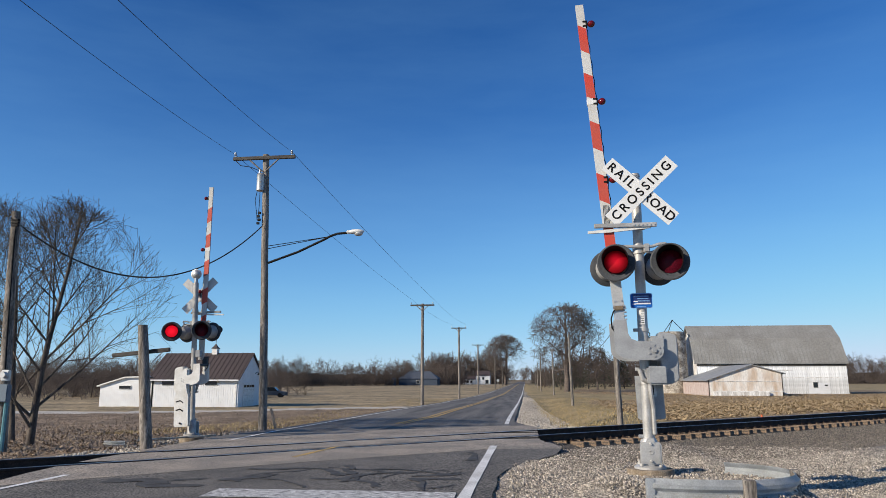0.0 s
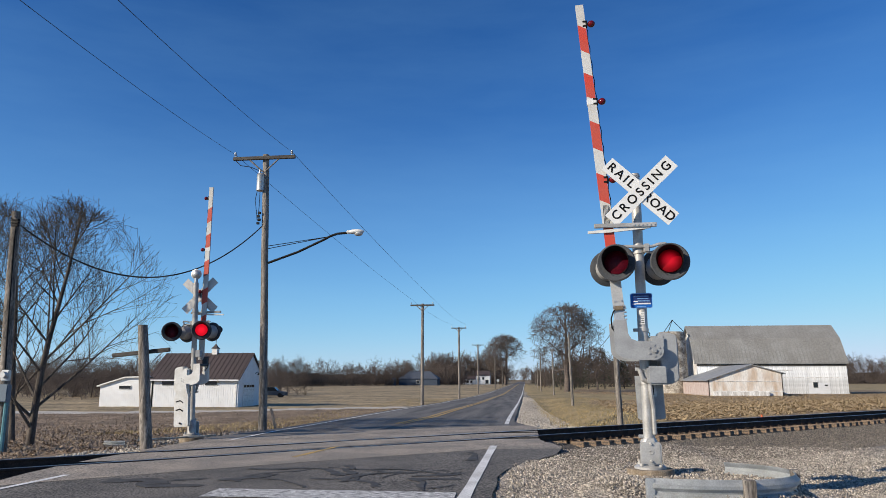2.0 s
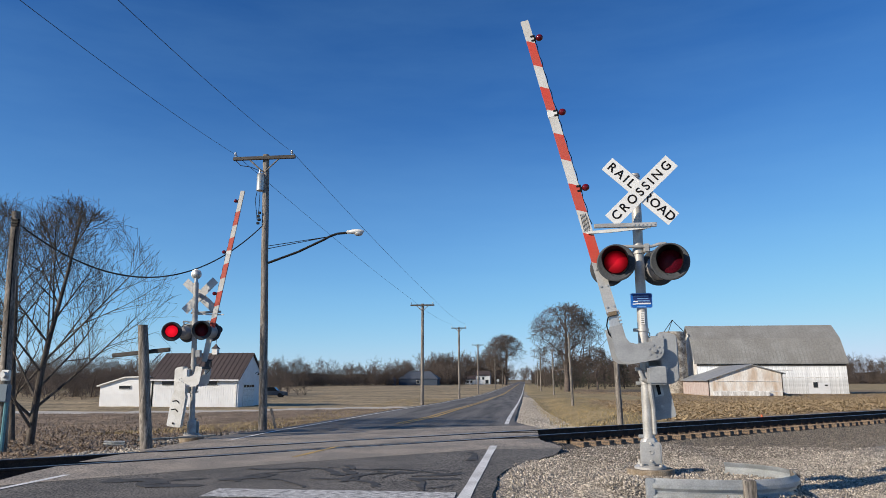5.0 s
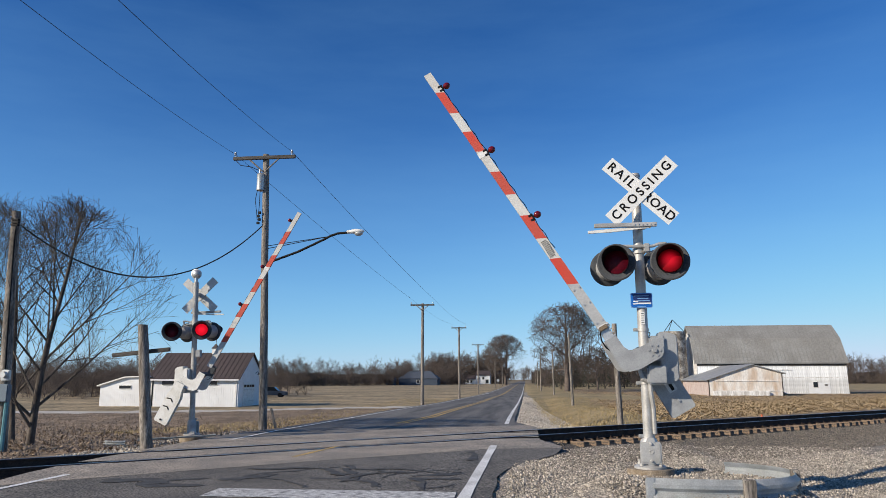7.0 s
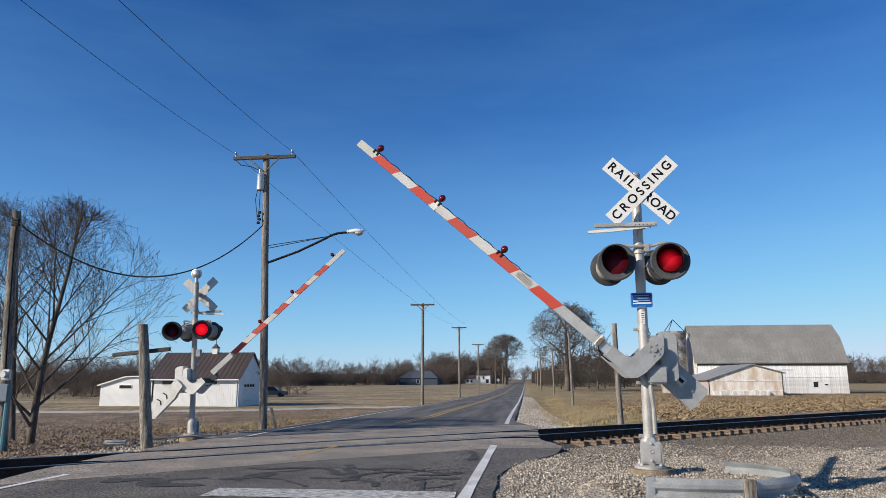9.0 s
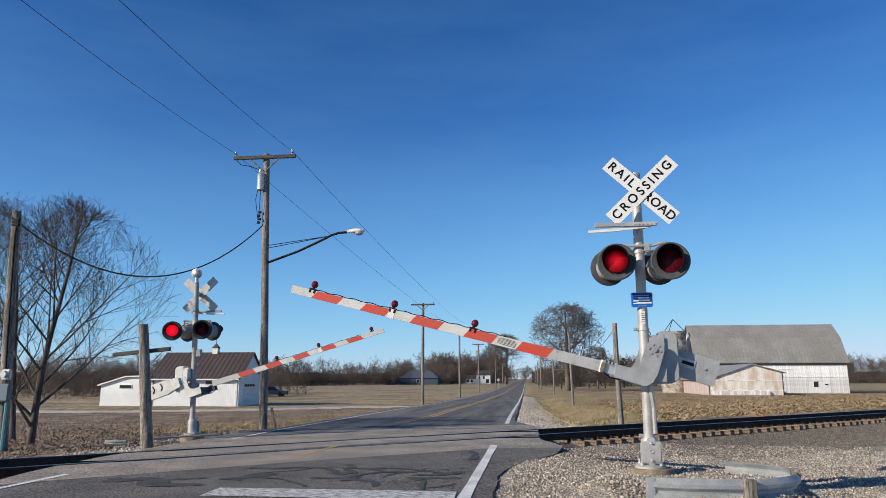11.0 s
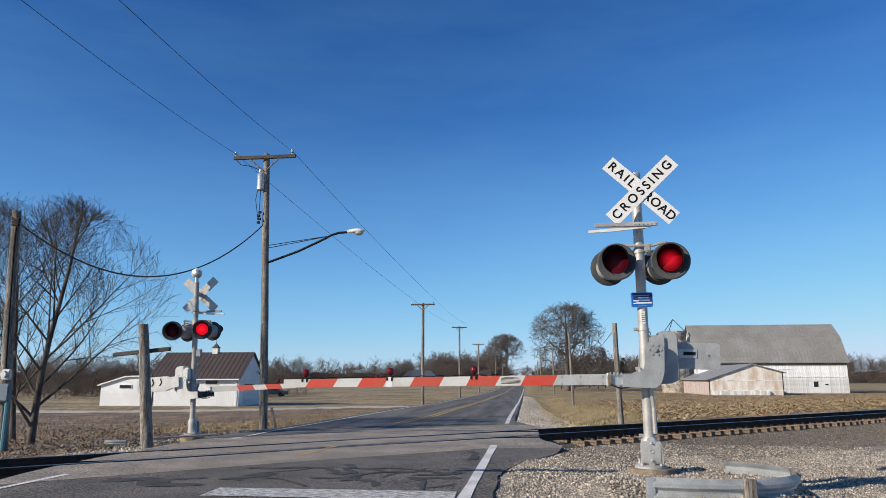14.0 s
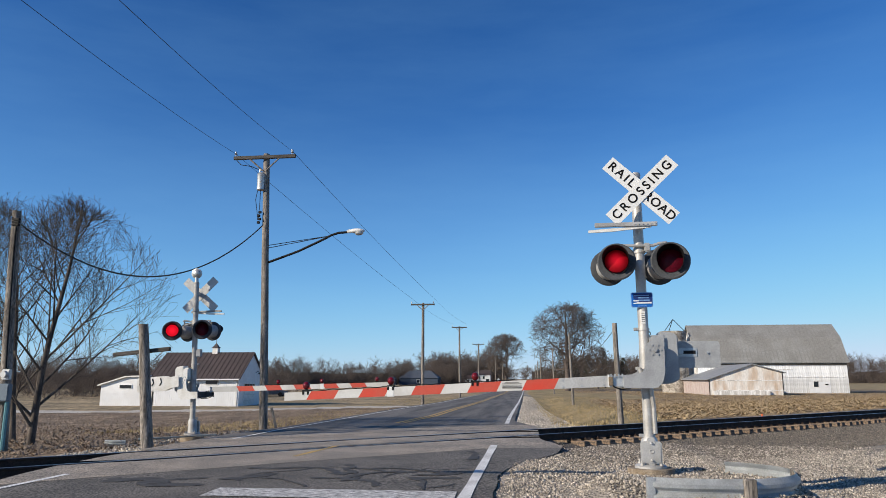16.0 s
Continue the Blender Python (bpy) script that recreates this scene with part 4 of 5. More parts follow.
def utility_pole(x, y, h, r0, r1, lean=0.0, arm=0.0, turn=0.0, label="", arm_z=0.15, insul=True, group="utility poles"):
    top = empty("utility_pole", pose(x, y, ground_z(x, y), 0, 0, turn), label, "utility pole", group)
    part("shaft", pole_mesh(h, r0, r1, lean), WOOD_POLE, top, "weathered round timber")
    if arm:
        z = h - arm_z
        bm = box(B(), (lean, -r1 - 0.05, z), (arm, 0.10, 0.13), None, 0.01)
        ca = part("crossarm", bm, DARK_TIMBER, top, "weathered timber crossarm")
        for s in (1, -1):
            bm = B()
            a, b = Vector((lean + s * arm * 0.24, -r1 - 0.06, z - 0.05)), Vector((lean + s * r1 * 0.4, -r1 - 0.02, z - arm * 0.22))
            rod(bm, a, b, 0.03, seg=6)
            part("brace", bm, WOOD_POLE, ca, "flat crossarm brace")
        if insul:
            for s in (-1, 0.94):
                bm = B()
                rod(bm, (lean + s * arm * 0.47, -r1 - 0.05, z + 0.05), (lean + s * arm * 0.47, -r1 - 0.05, z + 0.14), 0.015, seg=6)
                lathe(bm, [(0.0, 0.26), (0.04, 0.25), (0.05, 0.2), (0.035, 0.18), (0.06, 0.14), (0.0, 0.13)], 12, pose(lean + s * arm * 0.47, -r1 - 0.05, z))
                part("insulator", bm, GALV, ca, "grey pin insulator")
    return top


def cable(name, a, b, sag, r, label, seg=5, n=28):
    a, b = Vector(a), Vector(b)
    pts = []
    for i in range(n + 1):
        t = i / n
        p = a.lerp(b, t)
        p.z -= sag * 4 * t * (1 - t)
        pts.append(p)
    verts, faces = [], []
    d = (b - a).normalized()
    side = d.cross(Vector((0, 0, 1))).normalized()
    up = side.cross(d)
    for p in pts:
        for k in range(seg):
            an = 6.28319 * k / seg
            verts.append(p + side * (r * math.cos(an)) + up * (r * math.sin(an)))
    for j in range(n):
        for k in range(seg):
            faces.append((j * seg + k, j * seg + (k + 1) % seg, (j + 1) * seg + (k + 1) % seg, (j + 1) * seg + k))
    return tagged(new(name, raw(name, verts, faces, WIRE, True)), label, "cable")


def build_poles():
    lab = "tall weathered wooden utility pole with a crossarm"
    y1 = 24.0
    g1 = ground_z(-9.2, y1)
    p1 = utility_pole(-9.2, y1, 9.83 - g1, 0.15, 0.115, -0.40, 2.42, 0, "tall weathered utility pole with transformer and street light arm", 0.17)
    # transformer
    z = 9.83 - g1
    bm = B()
    lathe(bm, [(0.0, -0.32), (0.13, -0.32), (0.145, -0.30), (0.145, 0.28), (0.155, 0.30), (0.10, 0.36), (0.0, 0.37)], 24, pose(-0.52, -0.10, z - 1.12))
    rod(bm, (-0.57, -0.10, z - 0.78), (-0.57, -0.10, z - 0.58), 0.04, 0.03, 10)
    part("transformer", bm, GALV, p1, "grey can transformer")
    for k in range(4):
        bm = B()
        box(bm, (-0.48 - 0.04 * (k % 2), -0.16, z - 2.3 - 0.13 * k), (0.10, 0.09, 0.09), None, 0.01)
        part("connector_block", bm, BLACK, p1)
    bm = B()
    pipe(bm, [(-0.62, -0.12, z - 1.4), (-0.68, -0.14, z - 1.8), (-0.60, -0.16, z - 2.25), (-0.55, -0.18, z - 2.6)], 0.012, 5)
    part("drop_wire", bm, BLACK, p1)
    bm = B()
    pipe(bm, [(-0.5, -0.16, z - 1.45), (-0.5, -0.17, z - 2.0), (-0.52, -0.18, z - 2.6)], 0.012, 5)
    part("drop_wire", bm, BLACK, p1)
    bm = B()
    pipe(bm, [(-1.5, -0.2, z - 0.25), (-1.3, -0.2, z - 0.45), (-0.9, -0.18, z - 0.52), (-0.6, -0.12, z - 0.65)], 0.014, 5)
    part("drop_wire", bm, BLACK, p1)
    # street light on its arm
    base = Vector((-9.2, y1, g1))

    def loc(x, zz, yy=0.0):
        return Vector((x, y1 + yy, zz)) - base
    bm = B()
    pipe(bm, [loc(-9.33, 5.66), loc(-8.2, 6.05), loc(-7.25, 6.48), loc(-6.98, 6.62), loc(-6.72, 6.70), loc(-6.3, 6.73)], 0.045, 8)
    arm = part("light_arm", bm, BLACK, p1, "dark steel street light arm")
    for dz in (0.0, 0.10):
        part("stay_rod", rod(B(), loc(-9.35, 6.20 + dz), loc(-7.0, 6.60), 0.014, seg=5), BLACK, arm)
    bm = B()
    ball(bm, loc(-6.02, 6.76), (0.30, 0.13, 0.09), 20, 10)
    box(bm, loc(-6.28, 6.75), (0.22, 0.14, 0.12), None, 0.03)
    part("lamp_head", bm, WHITE_STEEL, p1, "white cobra-head street light")
    bm = B()
    ball(bm, loc(-5.94, 6.70), (0.17, 0.11, 0.11), 16, 8)
    part("lamp_glass", bm, GALV, p1, "clear drop lens")
    # poles along the road
    for x, y, h, arm in ((-8.6, 58, 8.95, 2.05), (-8.7, 92, 9.5, 2.0), (-8.6, 128, 9.0, 2.2), (-8.6, 200, 8.6, 2.2), (-8.6, 262, 8.4, 2.2), (-8.6, 330, 8.4, 2.2)):
        utility_pole(x, y, h, 0.15, 0.11, 0.0, arm, 0, lab, 0.15)
    # poles right of the road
    lab = "bare weathered wooden pole beside the road"
    for x, y, h, ln in ((3.42, 26.4, 3.75, -0.08), (4.3, 66, 6.6, -0.2), (4.4, 112, 7.2, -0.1), (3.2, 150, 7.0, 0.0), (3.4, 200, 7.4, 0.0), (3.6, 260, 7.4, 0.0)):
        utility_pole(x, y, h, 0.11 + 0.02 * (y > 30), 0.09, ln, 0, 0, lab)
    # left service pole with meter and box
    x, y = -12.75, 16.0
    g = ground_z(x, y)
    p = utility_pole(x, y, 5.75 - g, 0.145, 0.105, -0.36, 0, 0, "leaning weathered service pole with electric meter box")
    bm = B()
    box(bm, (-0.02, -0.20, 1.12 - g), (0.44, 0.16, 0.42), None, 0.02)
    part("meter_cabinet", bm, GREY_BLUE, p, "blue-grey metal cabinet")
    bm = B()
    box(bm, (0.03, -0.17, 1.55 - g), (0.22, 0.10, 0.26), None, 0.02)
    rod(bm, (0.03, -0.20, 1.56 - g), (0.03, -0.30, 1.56 - g), 0.085, 0.075, 18)
    part("meter", bm, GALV, p, "round glass electric meter")
    bm = B()
    pipe(bm, [(0.13, -0.17, -0.2), (0.13, -0.17, 0.9 - g)], 0.05, 8)
    part("conduit", bm, TEAL, p, "teal painted conduit")
    bm = B()
    pipe(bm, [(-0.02, -0.16, 1.7 - g), (-0.10, -0.14, 3.0), (-0.2, -0.13, 4.6 - g), (-0.16, -0.2, 5.1 - g), (-0.20, -0.14, 5.45 - g)], 0.022, 6)
    part("riser_wire", bm, BLACK, p, "black riser wire")
    bm = B()
    for k in range(3):
        box(bm, (-0.22, -0.15, 5.35 - g + 0.07 * k), (0.20, 0.08, 0.05), None, 0.008)
    part("wire_rack", bm, BLACK, p, "black insulator rack")
    # short old post with crossbar
    x, y = -9.0, 16.1
    g = ground_z(x, y)
    p = utility_pole(x, y, 2.78 - g, 0.15, 0.115, -0.40, 0, 0, "short weathered timber post with a crossbar")
    bm = box(B(), (-0.24, 0.14, 2.14 - g), (1.50, 0.09, 0.10), pose(0, 0, 0, 0, -5.5, 0), 0.01)
    cb = part("crossbar", bm, DARK_TIMBER, p, "dark timber crossbar")
    for s in (1, -1):
        bm = B()
        rod(bm, (-0.24 + s * 0.36, 0.14, 2.12 - g + 0.03 * s), (-0.24 + s * 0.10, 0.12, 1.88 - g), 0.016, seg=6)
        part("brace", bm, GALV, cb)
    # wires
    lab = "thin overhead power line"
    a1 = Vector((-9.6 - 1.14, y1 - 0.2, 9.83))
    b1 = Vector((-9.6 + 1.10, y1 - 0.2, 9.83))
    cable("power_line", a1, (-8.2, 8.0, 7.66), 0.12, 0.0065, lab)
    cable("power_line", b1, (-6.33, 8.0, 7.41), 0.12, 0.0065, lab)
    cable("power_line", b1, (-7.65, 58, 8.2), 0.15, 0.009, lab)
    cable("power_line", a1, (-9.55, 58, 8.2), 0.15, 0.008, lab)
    cable("power_line", (-7.65, 58, 8.2), (-7.75, 92, 8.7), 0.3, 0.007, lab)
    cable("power_line", (-9.55, 58, 8.2), (-9.6, 92, 8.7), 0.3, 0.007, lab)
    cable("service_cable", (-9.55, y1 - 0.2, 7.0), (-13.1, 15.85, 5.55), 1.72, 0.024, "sagging black service cable between poles", 6, 40)
    cable("service_cable", (3.34, 26.4, 3.3), (4.1, 66, 6.0), 1.5, 0.012, "thin sagging wire between the roadside poles")


DARK_TIMBER = material("creosoted_timber", (0.055, 0.05, 0.046), 0.9, vary=0.4, scale=3, fine=25, bump=0.5, other=(0.10, 0.09, 0.08), amount=0.4, stretch=(0.5, 4, 4))
GREY_BLUE = material("blue_grey_cabinet", (0.12, 0.17, 0.22), 0.5, vary=0.1, scale=5, bump=0.05)
TEAL = material("teal_paint", (0.10, 0.28, 0.32), 0.6, vary=0.2, scale=5, bump=0.1)


# ---- trees ----
def grow(seed, height, trunk_r, levels, first=0.25, spread=0.6, lean=0.0, kids=(9, 7, 6, 5), ratio=0.55, up=0.25, thin=0.006, crown=None, slim=0.66):
    """Tapered segments (p0, p1, r0, r1) of a bare branching tree."""
    rnd = random.Random(seed)
    segs = []

    def limb(p, d, length, r, level):
        n = 7 if level == 0 else (5 if level == 1 else (4 if level == 2 else 3))
        step = length / n
        pts = [(p.copy(), r)]
        for i in range(n):
            d = (d + Vector((rnd.gauss(0, 1), rnd.gauss(0, 1), rnd.gauss(0, 1))) * (0.035 + 0.014 * level) + Vector((0, 0, up * 0.12 * (level > 0)))).normalized()
            q = pts[-1][0] + d * step
            if crown and level and ((q.x / crown[0]) ** 2 + (q.y / crown[0]) ** 2 + ((q.z - crown[1]) / crown[2]) ** 2) > rnd.uniform(0.8, 1.1):
                n = i
                break
            rr = max(thin, r * (1 - 0.85 * (i + 1) / n))
            segs.append((pts[-1][0], q, pts[-1][1], rr))
            pts.append((q, rr))
        if level >= levels or n < 1:
            return
        m = kids[level]
        for k in range(m):
            t = (first if level == 0 else 0.2) + (1 - (first if level == 0 else 0.2)) * (k + rnd.random() * 0.8) / m
            i = min(n - 1, int(t * n))
            f = t * n - i
            q = pts[i][0].lerp(pts[i + 1][0], f)
            r_here = pts[i][1] + (pts[i + 1][1] - pts[i][1]) * f
            ax = (pts[i + 1][0] - pts[i][0]).normalized()
            side = ax.orthogonal().normalized()
            side.rotate(Matrix.Rotation(rnd.uniform(0, 6.283), 3, ax))
            nd = (ax * (1 - spread * rnd.uniform(0.75, 1.15)) + side * spread * (1.3 - 0.12 * level) + Vector((0, 0, up * 0.5))).normalized()
            limb(q, nd, length * ratio * rnd.uniform(0.75, 1.15) * (1.15 - 0.45 * t if level == 0 else 1), max(thin, r_here * (slim if level == 0 else 0.66)), level + 1)
    limb(Vector((0, 0, -0.2)), Vector((lean, 0, 1)).normalized(), height * 0.85, trunk_r, 0)
    return segs


def tube_arrays(segs, sides):
    p0, p1 = np.array([s[0][:] for s in segs]), np.array([s[1][:] for s in segs])
    r0, r1 = np.array([s[2] for s in segs]), np.array([s[3] for s in segs])
    d = p1 - p0
    d /= np.linalg.norm(d, axis=1, keepdims=True) + 1e-9
    ref = np.where(np.abs(d[:, 2:3]) > 0.9, np.array([[1.0, 0, 0]]), np.array([[0, 0, 1.0]]))
    a = np.cross(d, ref)
    a /= np.linalg.norm(a, axis=1, keepdims=True)
    b = np.cross(d, a)
    vs = []
    for p, r in ((p0, r0), (p1, r1)):
        for k in range(sides):
            an = 2 * math.pi * k / sides
            vs.append(p + (a * math.cos(an) + b * math.sin(an)) * r[:, None])
    v = np.stack(vs, 1).reshape(-1, 3)
    base = np.arange(len(segs))[:, None] * (2 * sides)
    f = np.stack([np.stack([base[:, 0] + k, base[:, 0] + (k + 1) % sides, base[:, 0] + sides + (k + 1) % sides, base[:, 0] + sides + k], 1) for k in range(sides)], 1).reshape(-1, 4)
    return v, f


def array_mesh(name, v, f, mat):
    me = bpy.data.meshes.new(name)
    me.vertices.add(len(v))
    me.vertices.foreach_set("co", v.astype(np.float32).ravel())
    k = f.shape[1]
    me.loops.add(f.size)
    me.loops.foreach_set("vertex_index", f.astype(np.int32).ravel())
    me.polygons.add(len(f))
    me.polygons.foreach_set("loop_start", np.arange(0, f.size, k, dtype=np.int32))
    me.update(calc_edges=True)
    me.materials.append(mat)
    return me


def bare_tree(x, y, label, segs, mat, sides=4, turn=0.0):
    t = empty("tree", pose(x, y, ground_z(x, y), 0, 0, turn), label, "tree", "bare trees")
    big = sorted(segs, key=lambda s: -s[2])
    k = max(7, len(segs) // 40)
    v, f = tube_arrays(big[:k], 8)
    a = new("trunk", array_mesh("trunk", v, f, mat))
    a.parent = t
    v, f = tube_arrays(big[k:], sides)
    b = new("crown", array_mesh("crown", v, f, mat))
    b.parent = t
    return t


def build_trees():
    # two young trees at the left, just beyond the track
    bare_tree(-13.45, 17.9, "leafless young tree with many fine upswept twigs", grow(3, 8.4, 0.11, 4, 0.06, 0.52, 0.0, (21, 8, 6, 4), 0.54, 0.42, 0.0037, (3.9, 3.2, 3.85), 0.45), BARK, 4)
    bare_tree(-15.3, 19.6, "slender leafless tree behind the service pole", grow(8, 8.4, 0.10, 4, 0.08, 0.46, -0.02, (16, 7, 6, 3), 0.48, 0.42, 0.0040, (2.6, 3.6, 4.3), 0.45), BARK, 4, 100)
    # the big oak and its neighbours along the road
    bare_tree(8.3, 143, "large bare oak with a broad rounded crown", grow(21, 19, 0.62, 4, 0.14, 0.70, 0.0, (13, 8, 6, 4), 0.66, 0.16, 0.030, (8.6, 10.2, 8.0), 0.55), BARK_FAR, 3)
    bare_tree(16.5, 165, "small bare tree behind the oak", grow(22, 10, 0.25, 4, 0.2, 0.6, 0.0, (11, 7, 6, 4), 0.55, 0.3, 0.02, (4.5, 5.0, 5.2)), BARK_FAR, 3)
    bare_tree(-9.5, 330, "large bare tree beside the far road", grow(23, 26, 0.7, 4, 0.15, 0.68, 0.0, (13, 8, 6, 4), 0.64, 0.2, 0.05, (11.5, 13, 11)), BARK_FAR, 3)
    # woods: a few grown patterns set down many times
    pats = [tube_arrays(grow(40 + i, 1.0, 0.016, 3, 0.15, 0.55, 0.0, (11, 6, 5), 0.5, 0.35, 0.0022), 3) for i in range(6)]
    rnd = random.Random(77)

    def woods(name, spots, label, mat=BARK_FAR):
        vs, fs, off = [], [], 0
        for x, y, h in spots:
            v, f = pats[rnd.randrange(6)]
            a = rnd.uniform(0, 6.28)
            c, s = math.cos(a), math.sin(a)
            w = v @ np.array([[c, s, 0], [-s, c, 0], [0, 0, 1]])
            vs.append(w * (h * rnd.uniform(0.95, 1.25), h * rnd.uniform(0.95, 1.25), h) + (x, y, ground_z(x, y) - 0.1))
            fs.append(f + off)
            off += len(v)
        v, f = np.concatenate(vs), np.concatenate(fs)
        tagged(new(name, array_mesh(name, v, f, mat)), label, "woods", kind="stuff")

    spots = []
    for k in range(230):      # left woods, from behind the white shed round to the road
        t = rnd.random()
        d = rnd.uniform(0, 1)
        x, y = -150 + 118 * t, 120 + 240 * t + 40 * d - 10
        spots.append((x, y, rnd.uniform(7, 12 + 3 * t) * (0.8 + 0.2 * d)))
    for k in range(70):
        x = rnd.uniform(-60, -14)
        spots.append((x, 396 + rnd.uniform(0, 60), rnd.uniform(13, 21)))
    for k in range(80):
        spots.append((rnd.uniform(-95, -46), rnd.uniform(95, 130), rnd.uniform(4.5, 7)))
    spots += [(rnd.uniform(-60, 60), rnd.uniform(860, 960), rnd.uniform(14, 22)) for k in range(40)]
    woods("far_woods", spots, "brown leafless woods behind the fields")
    spots = [(rnd.uniform(30, 210), rnd.uniform(380, 440), rnd.uniform(13, 18)) for k in range(110)]
    spots += [(rnd.uniform(200, 330), rnd.uniform(300, 400), rnd.uniform(13, 18)) for k in range(50)]
    spots += [(rnd.uniform(5, 9), rnd.uniform(200, 420), rnd.uniform(5, 9)) for k in range(30)]
    spots += [(rnd.uniform(10, 40), rnd.uniform(215, 260), rnd.uniform(8, 12)) for k in range(40)]
    woods("far_woods", spots, "brown leafless woods along the far side of the fields")
    # undergrowth that closes the foot of the woods
    spots = []
    for k in range(420):
        t = rnd.random()
        spots.append((-155 + 123 * t + rnd.uniform(-4, 4), 118 + 240 * t + rnd.uniform(-6, 25), rnd.uniform(3, 6)))
    for k in range(110):
        spots.append((rnd.uniform(-90, -12), rnd.uniform(392, 425), rnd.uniform(4, 8)))
    for k in range(200):
        spots.append((rnd.uniform(8, 240), rnd.uniform(375, 400), rnd.uniform(4, 8)))
    for k in range(80):
        spots.append((rnd.uniform(-75, -36), rnd.uniform(84, 120), rnd.uniform(2.5, 5)))
    woods("thicket", spots, "dense brown thicket at the foot of the woods")
    # the far edge of the woods closes the view
    for xs, ys, hh in (((-700, -330, -170, -60, -14), (330, 330, 380, 450, 455), 7.5), ((4, 60, 230, 420, 900), (470, 455, 450, 430, 380), 8.0)):
        verts, faces = [], []
        n = 420
        for i in range(n):
            x = xs[0] + (xs[-1] - xs[0]) * i / (n - 1)
            y = float(np.interp(x, xs, ys))
            h = hh * (0.8 + 0.35 * noise.noise((x * 0.05, 1, 0)) + 0.3 * noise.noise((x * 0.4, 2, 0)))
            for q, (dy, f) in enumerate(((0, -0.3), (-2, 0.3), (1, 0.75), (4, 1.0), (12, 0.9))):
                verts.append((x, y + dy + 1.5 * noise.noise((x * 0.5, q, 5)), -1.3 + h * f + 0.6 * noise.noise((x * 0.6, q * 3, 8))))
        for i in range(n - 1):
            for q in range(4):
                faces.append((i * 5 + q, (i + 1) * 5 + q, (i + 1) * 5 + q + 1, i * 5 + q + 1))
        tagged(new("backdrop_woods", raw("backdrop_woods", verts, faces, BRUSH_WALL)), "hazy brown edge of distant woods", "woods", kind="structure")
    # dark conifers right of the road
    for x, y, h in ((8.5, 172, 9.5), (12, 176, 8.0), (16, 182, 8.5), (20.5, 186, 9.5), (26, 190, 8.0), (33, 196, 9.0), (40, 200, 8.0), (6.5, 230, 13), (6.0, 270, 14)):
        t = empty("conifer", pose(x, y, ground_z(x, y)), "dark green conifer beyond the roadside oak", "tree", "conifers")
        vs, fs = [], []
        r = random.Random(int(x * 10 + y))
        n = 900
        for k in range(n):
            z = h * (0.06 + 0.94 * r.random() ** 1.2)
            rad = (h - z) / h * h * 0.30 * (0.5 + 0.5 * r.random()) + 0.1
            a = r.uniform(0, 6.283)
            c = Vector((rad * math.cos(a), rad * math.sin(a), z))
            out = Vector((math.cos(a), math.sin(a), -0.25)) * r.uniform(0.3, 0.7)
            sd = Vector((-math.sin(a), math.cos(a), r.uniform(-0.3, 0.3))) * r.uniform(0.10, 0.25)
            o = len(vs)
            vs += [c - sd, c + sd, c + out]
            fs.append((o, o + 1, o + 2))
        b = new("crown", raw("crown", vs, fs, NEEDLE))
        b.parent = t
        part("trunk", rod(B(), (0, 0, -0.2), (0, 0, h * 0.9), 0.16, 0.03, 7), BARK_FAR, t)


NEEDLE = material("dark_needles", (0.035, 0.05, 0.03), 0.9, vary=0.3, scale=0.5, fine=6, bump=0, other=(0.06, 0.065, 0.035), amount=0.5, spread=0.4)
BRUSH_WALL = material("bare_twigs", (0.115, 0.088, 0.075), 1.0, vary=0.4, scale=0.3, fine=3, bump=0)

# ---- buildings ----
WHITE_SIDING = material("white_metal_siding", (0.66, 0.67, 0.68), 0.55, vary=0.05, scale=1, fine=20, bump=0.05, other=(0.72, 0.74, 0.76), amount=0.4)
BROWN_ROOF = material("brown_metal_roof", (0.075, 0.055, 0.05), 0.6, vary=0.12, scale=0.8, fine=12, bump=0.1, other=(0.06, 0.045, 0.04), amount=0.5)
DARK_GLASS = material("dark_window_glass", (0.02, 0.025, 0.03), 0.1, vary=0.1, bump=0)
BARN_WHITE = material("peeling_white_boards", (0.84, 0.835, 0.82), 0.9, vary=0.2, scale=0.6, fine=5, bump=0.2, other=(0.5, 0.48, 0.46), amount=0.35, stretch=(3, 3, 0.5))
BARN_RUST = material("rust_streaked_white", (0.74, 0.71, 0.67), 0.85, vary=0.15, scale=0.5, fine=4, bump=0.1, other=(0.55, 0.43, 0.33), amount=0.25, stretch=(2, 2, 0.5))
BARN_PINK = material("faded_pink_boards", (0.46, 0.34, 0.31), 0.9, vary=0.2, scale=1.0, fine=6, bump=0.2, other=(0.55, 0.48, 0.45), amount=0.5, stretch=(3, 3, 0.5))
BARN_ROOF = material("weathered_metal_roof", (0.3, 0.3, 0.285), 0.7, metal=0.1, vary=0.15, scale=0.25, fine=4, bump=0.1, other=(0.24, 0.235, 0.22), amount=0.5)
SHED_ROOF = material("grey_shed_roof", (0.27, 0.29, 0.31), 0.6, metal=0.2, vary=0.12, scale=0.3, fine=4, bump=0.1, other=(0.33, 0.34, 0.35), amount=0.5)
STAVE = material("whitewashed_stone", (0.52, 0.48, 0.42), 0.95, vary=0.35, scale=1.2, fine=4, bump=0.6, other=(0.22, 0.19, 0.16), amount=0.5, dist=0.05)
NAVY = material("navy_siding", (0.035, 0.055, 0.09), 0.7, vary=0.1, scale=0.5, fine=4, bump=0)
NAVY_ROOF = material("slate_blue_roof", (0.07, 0.085, 0.11), 0.7, vary=0.1, scale=0.5, fine=4, bump=0)
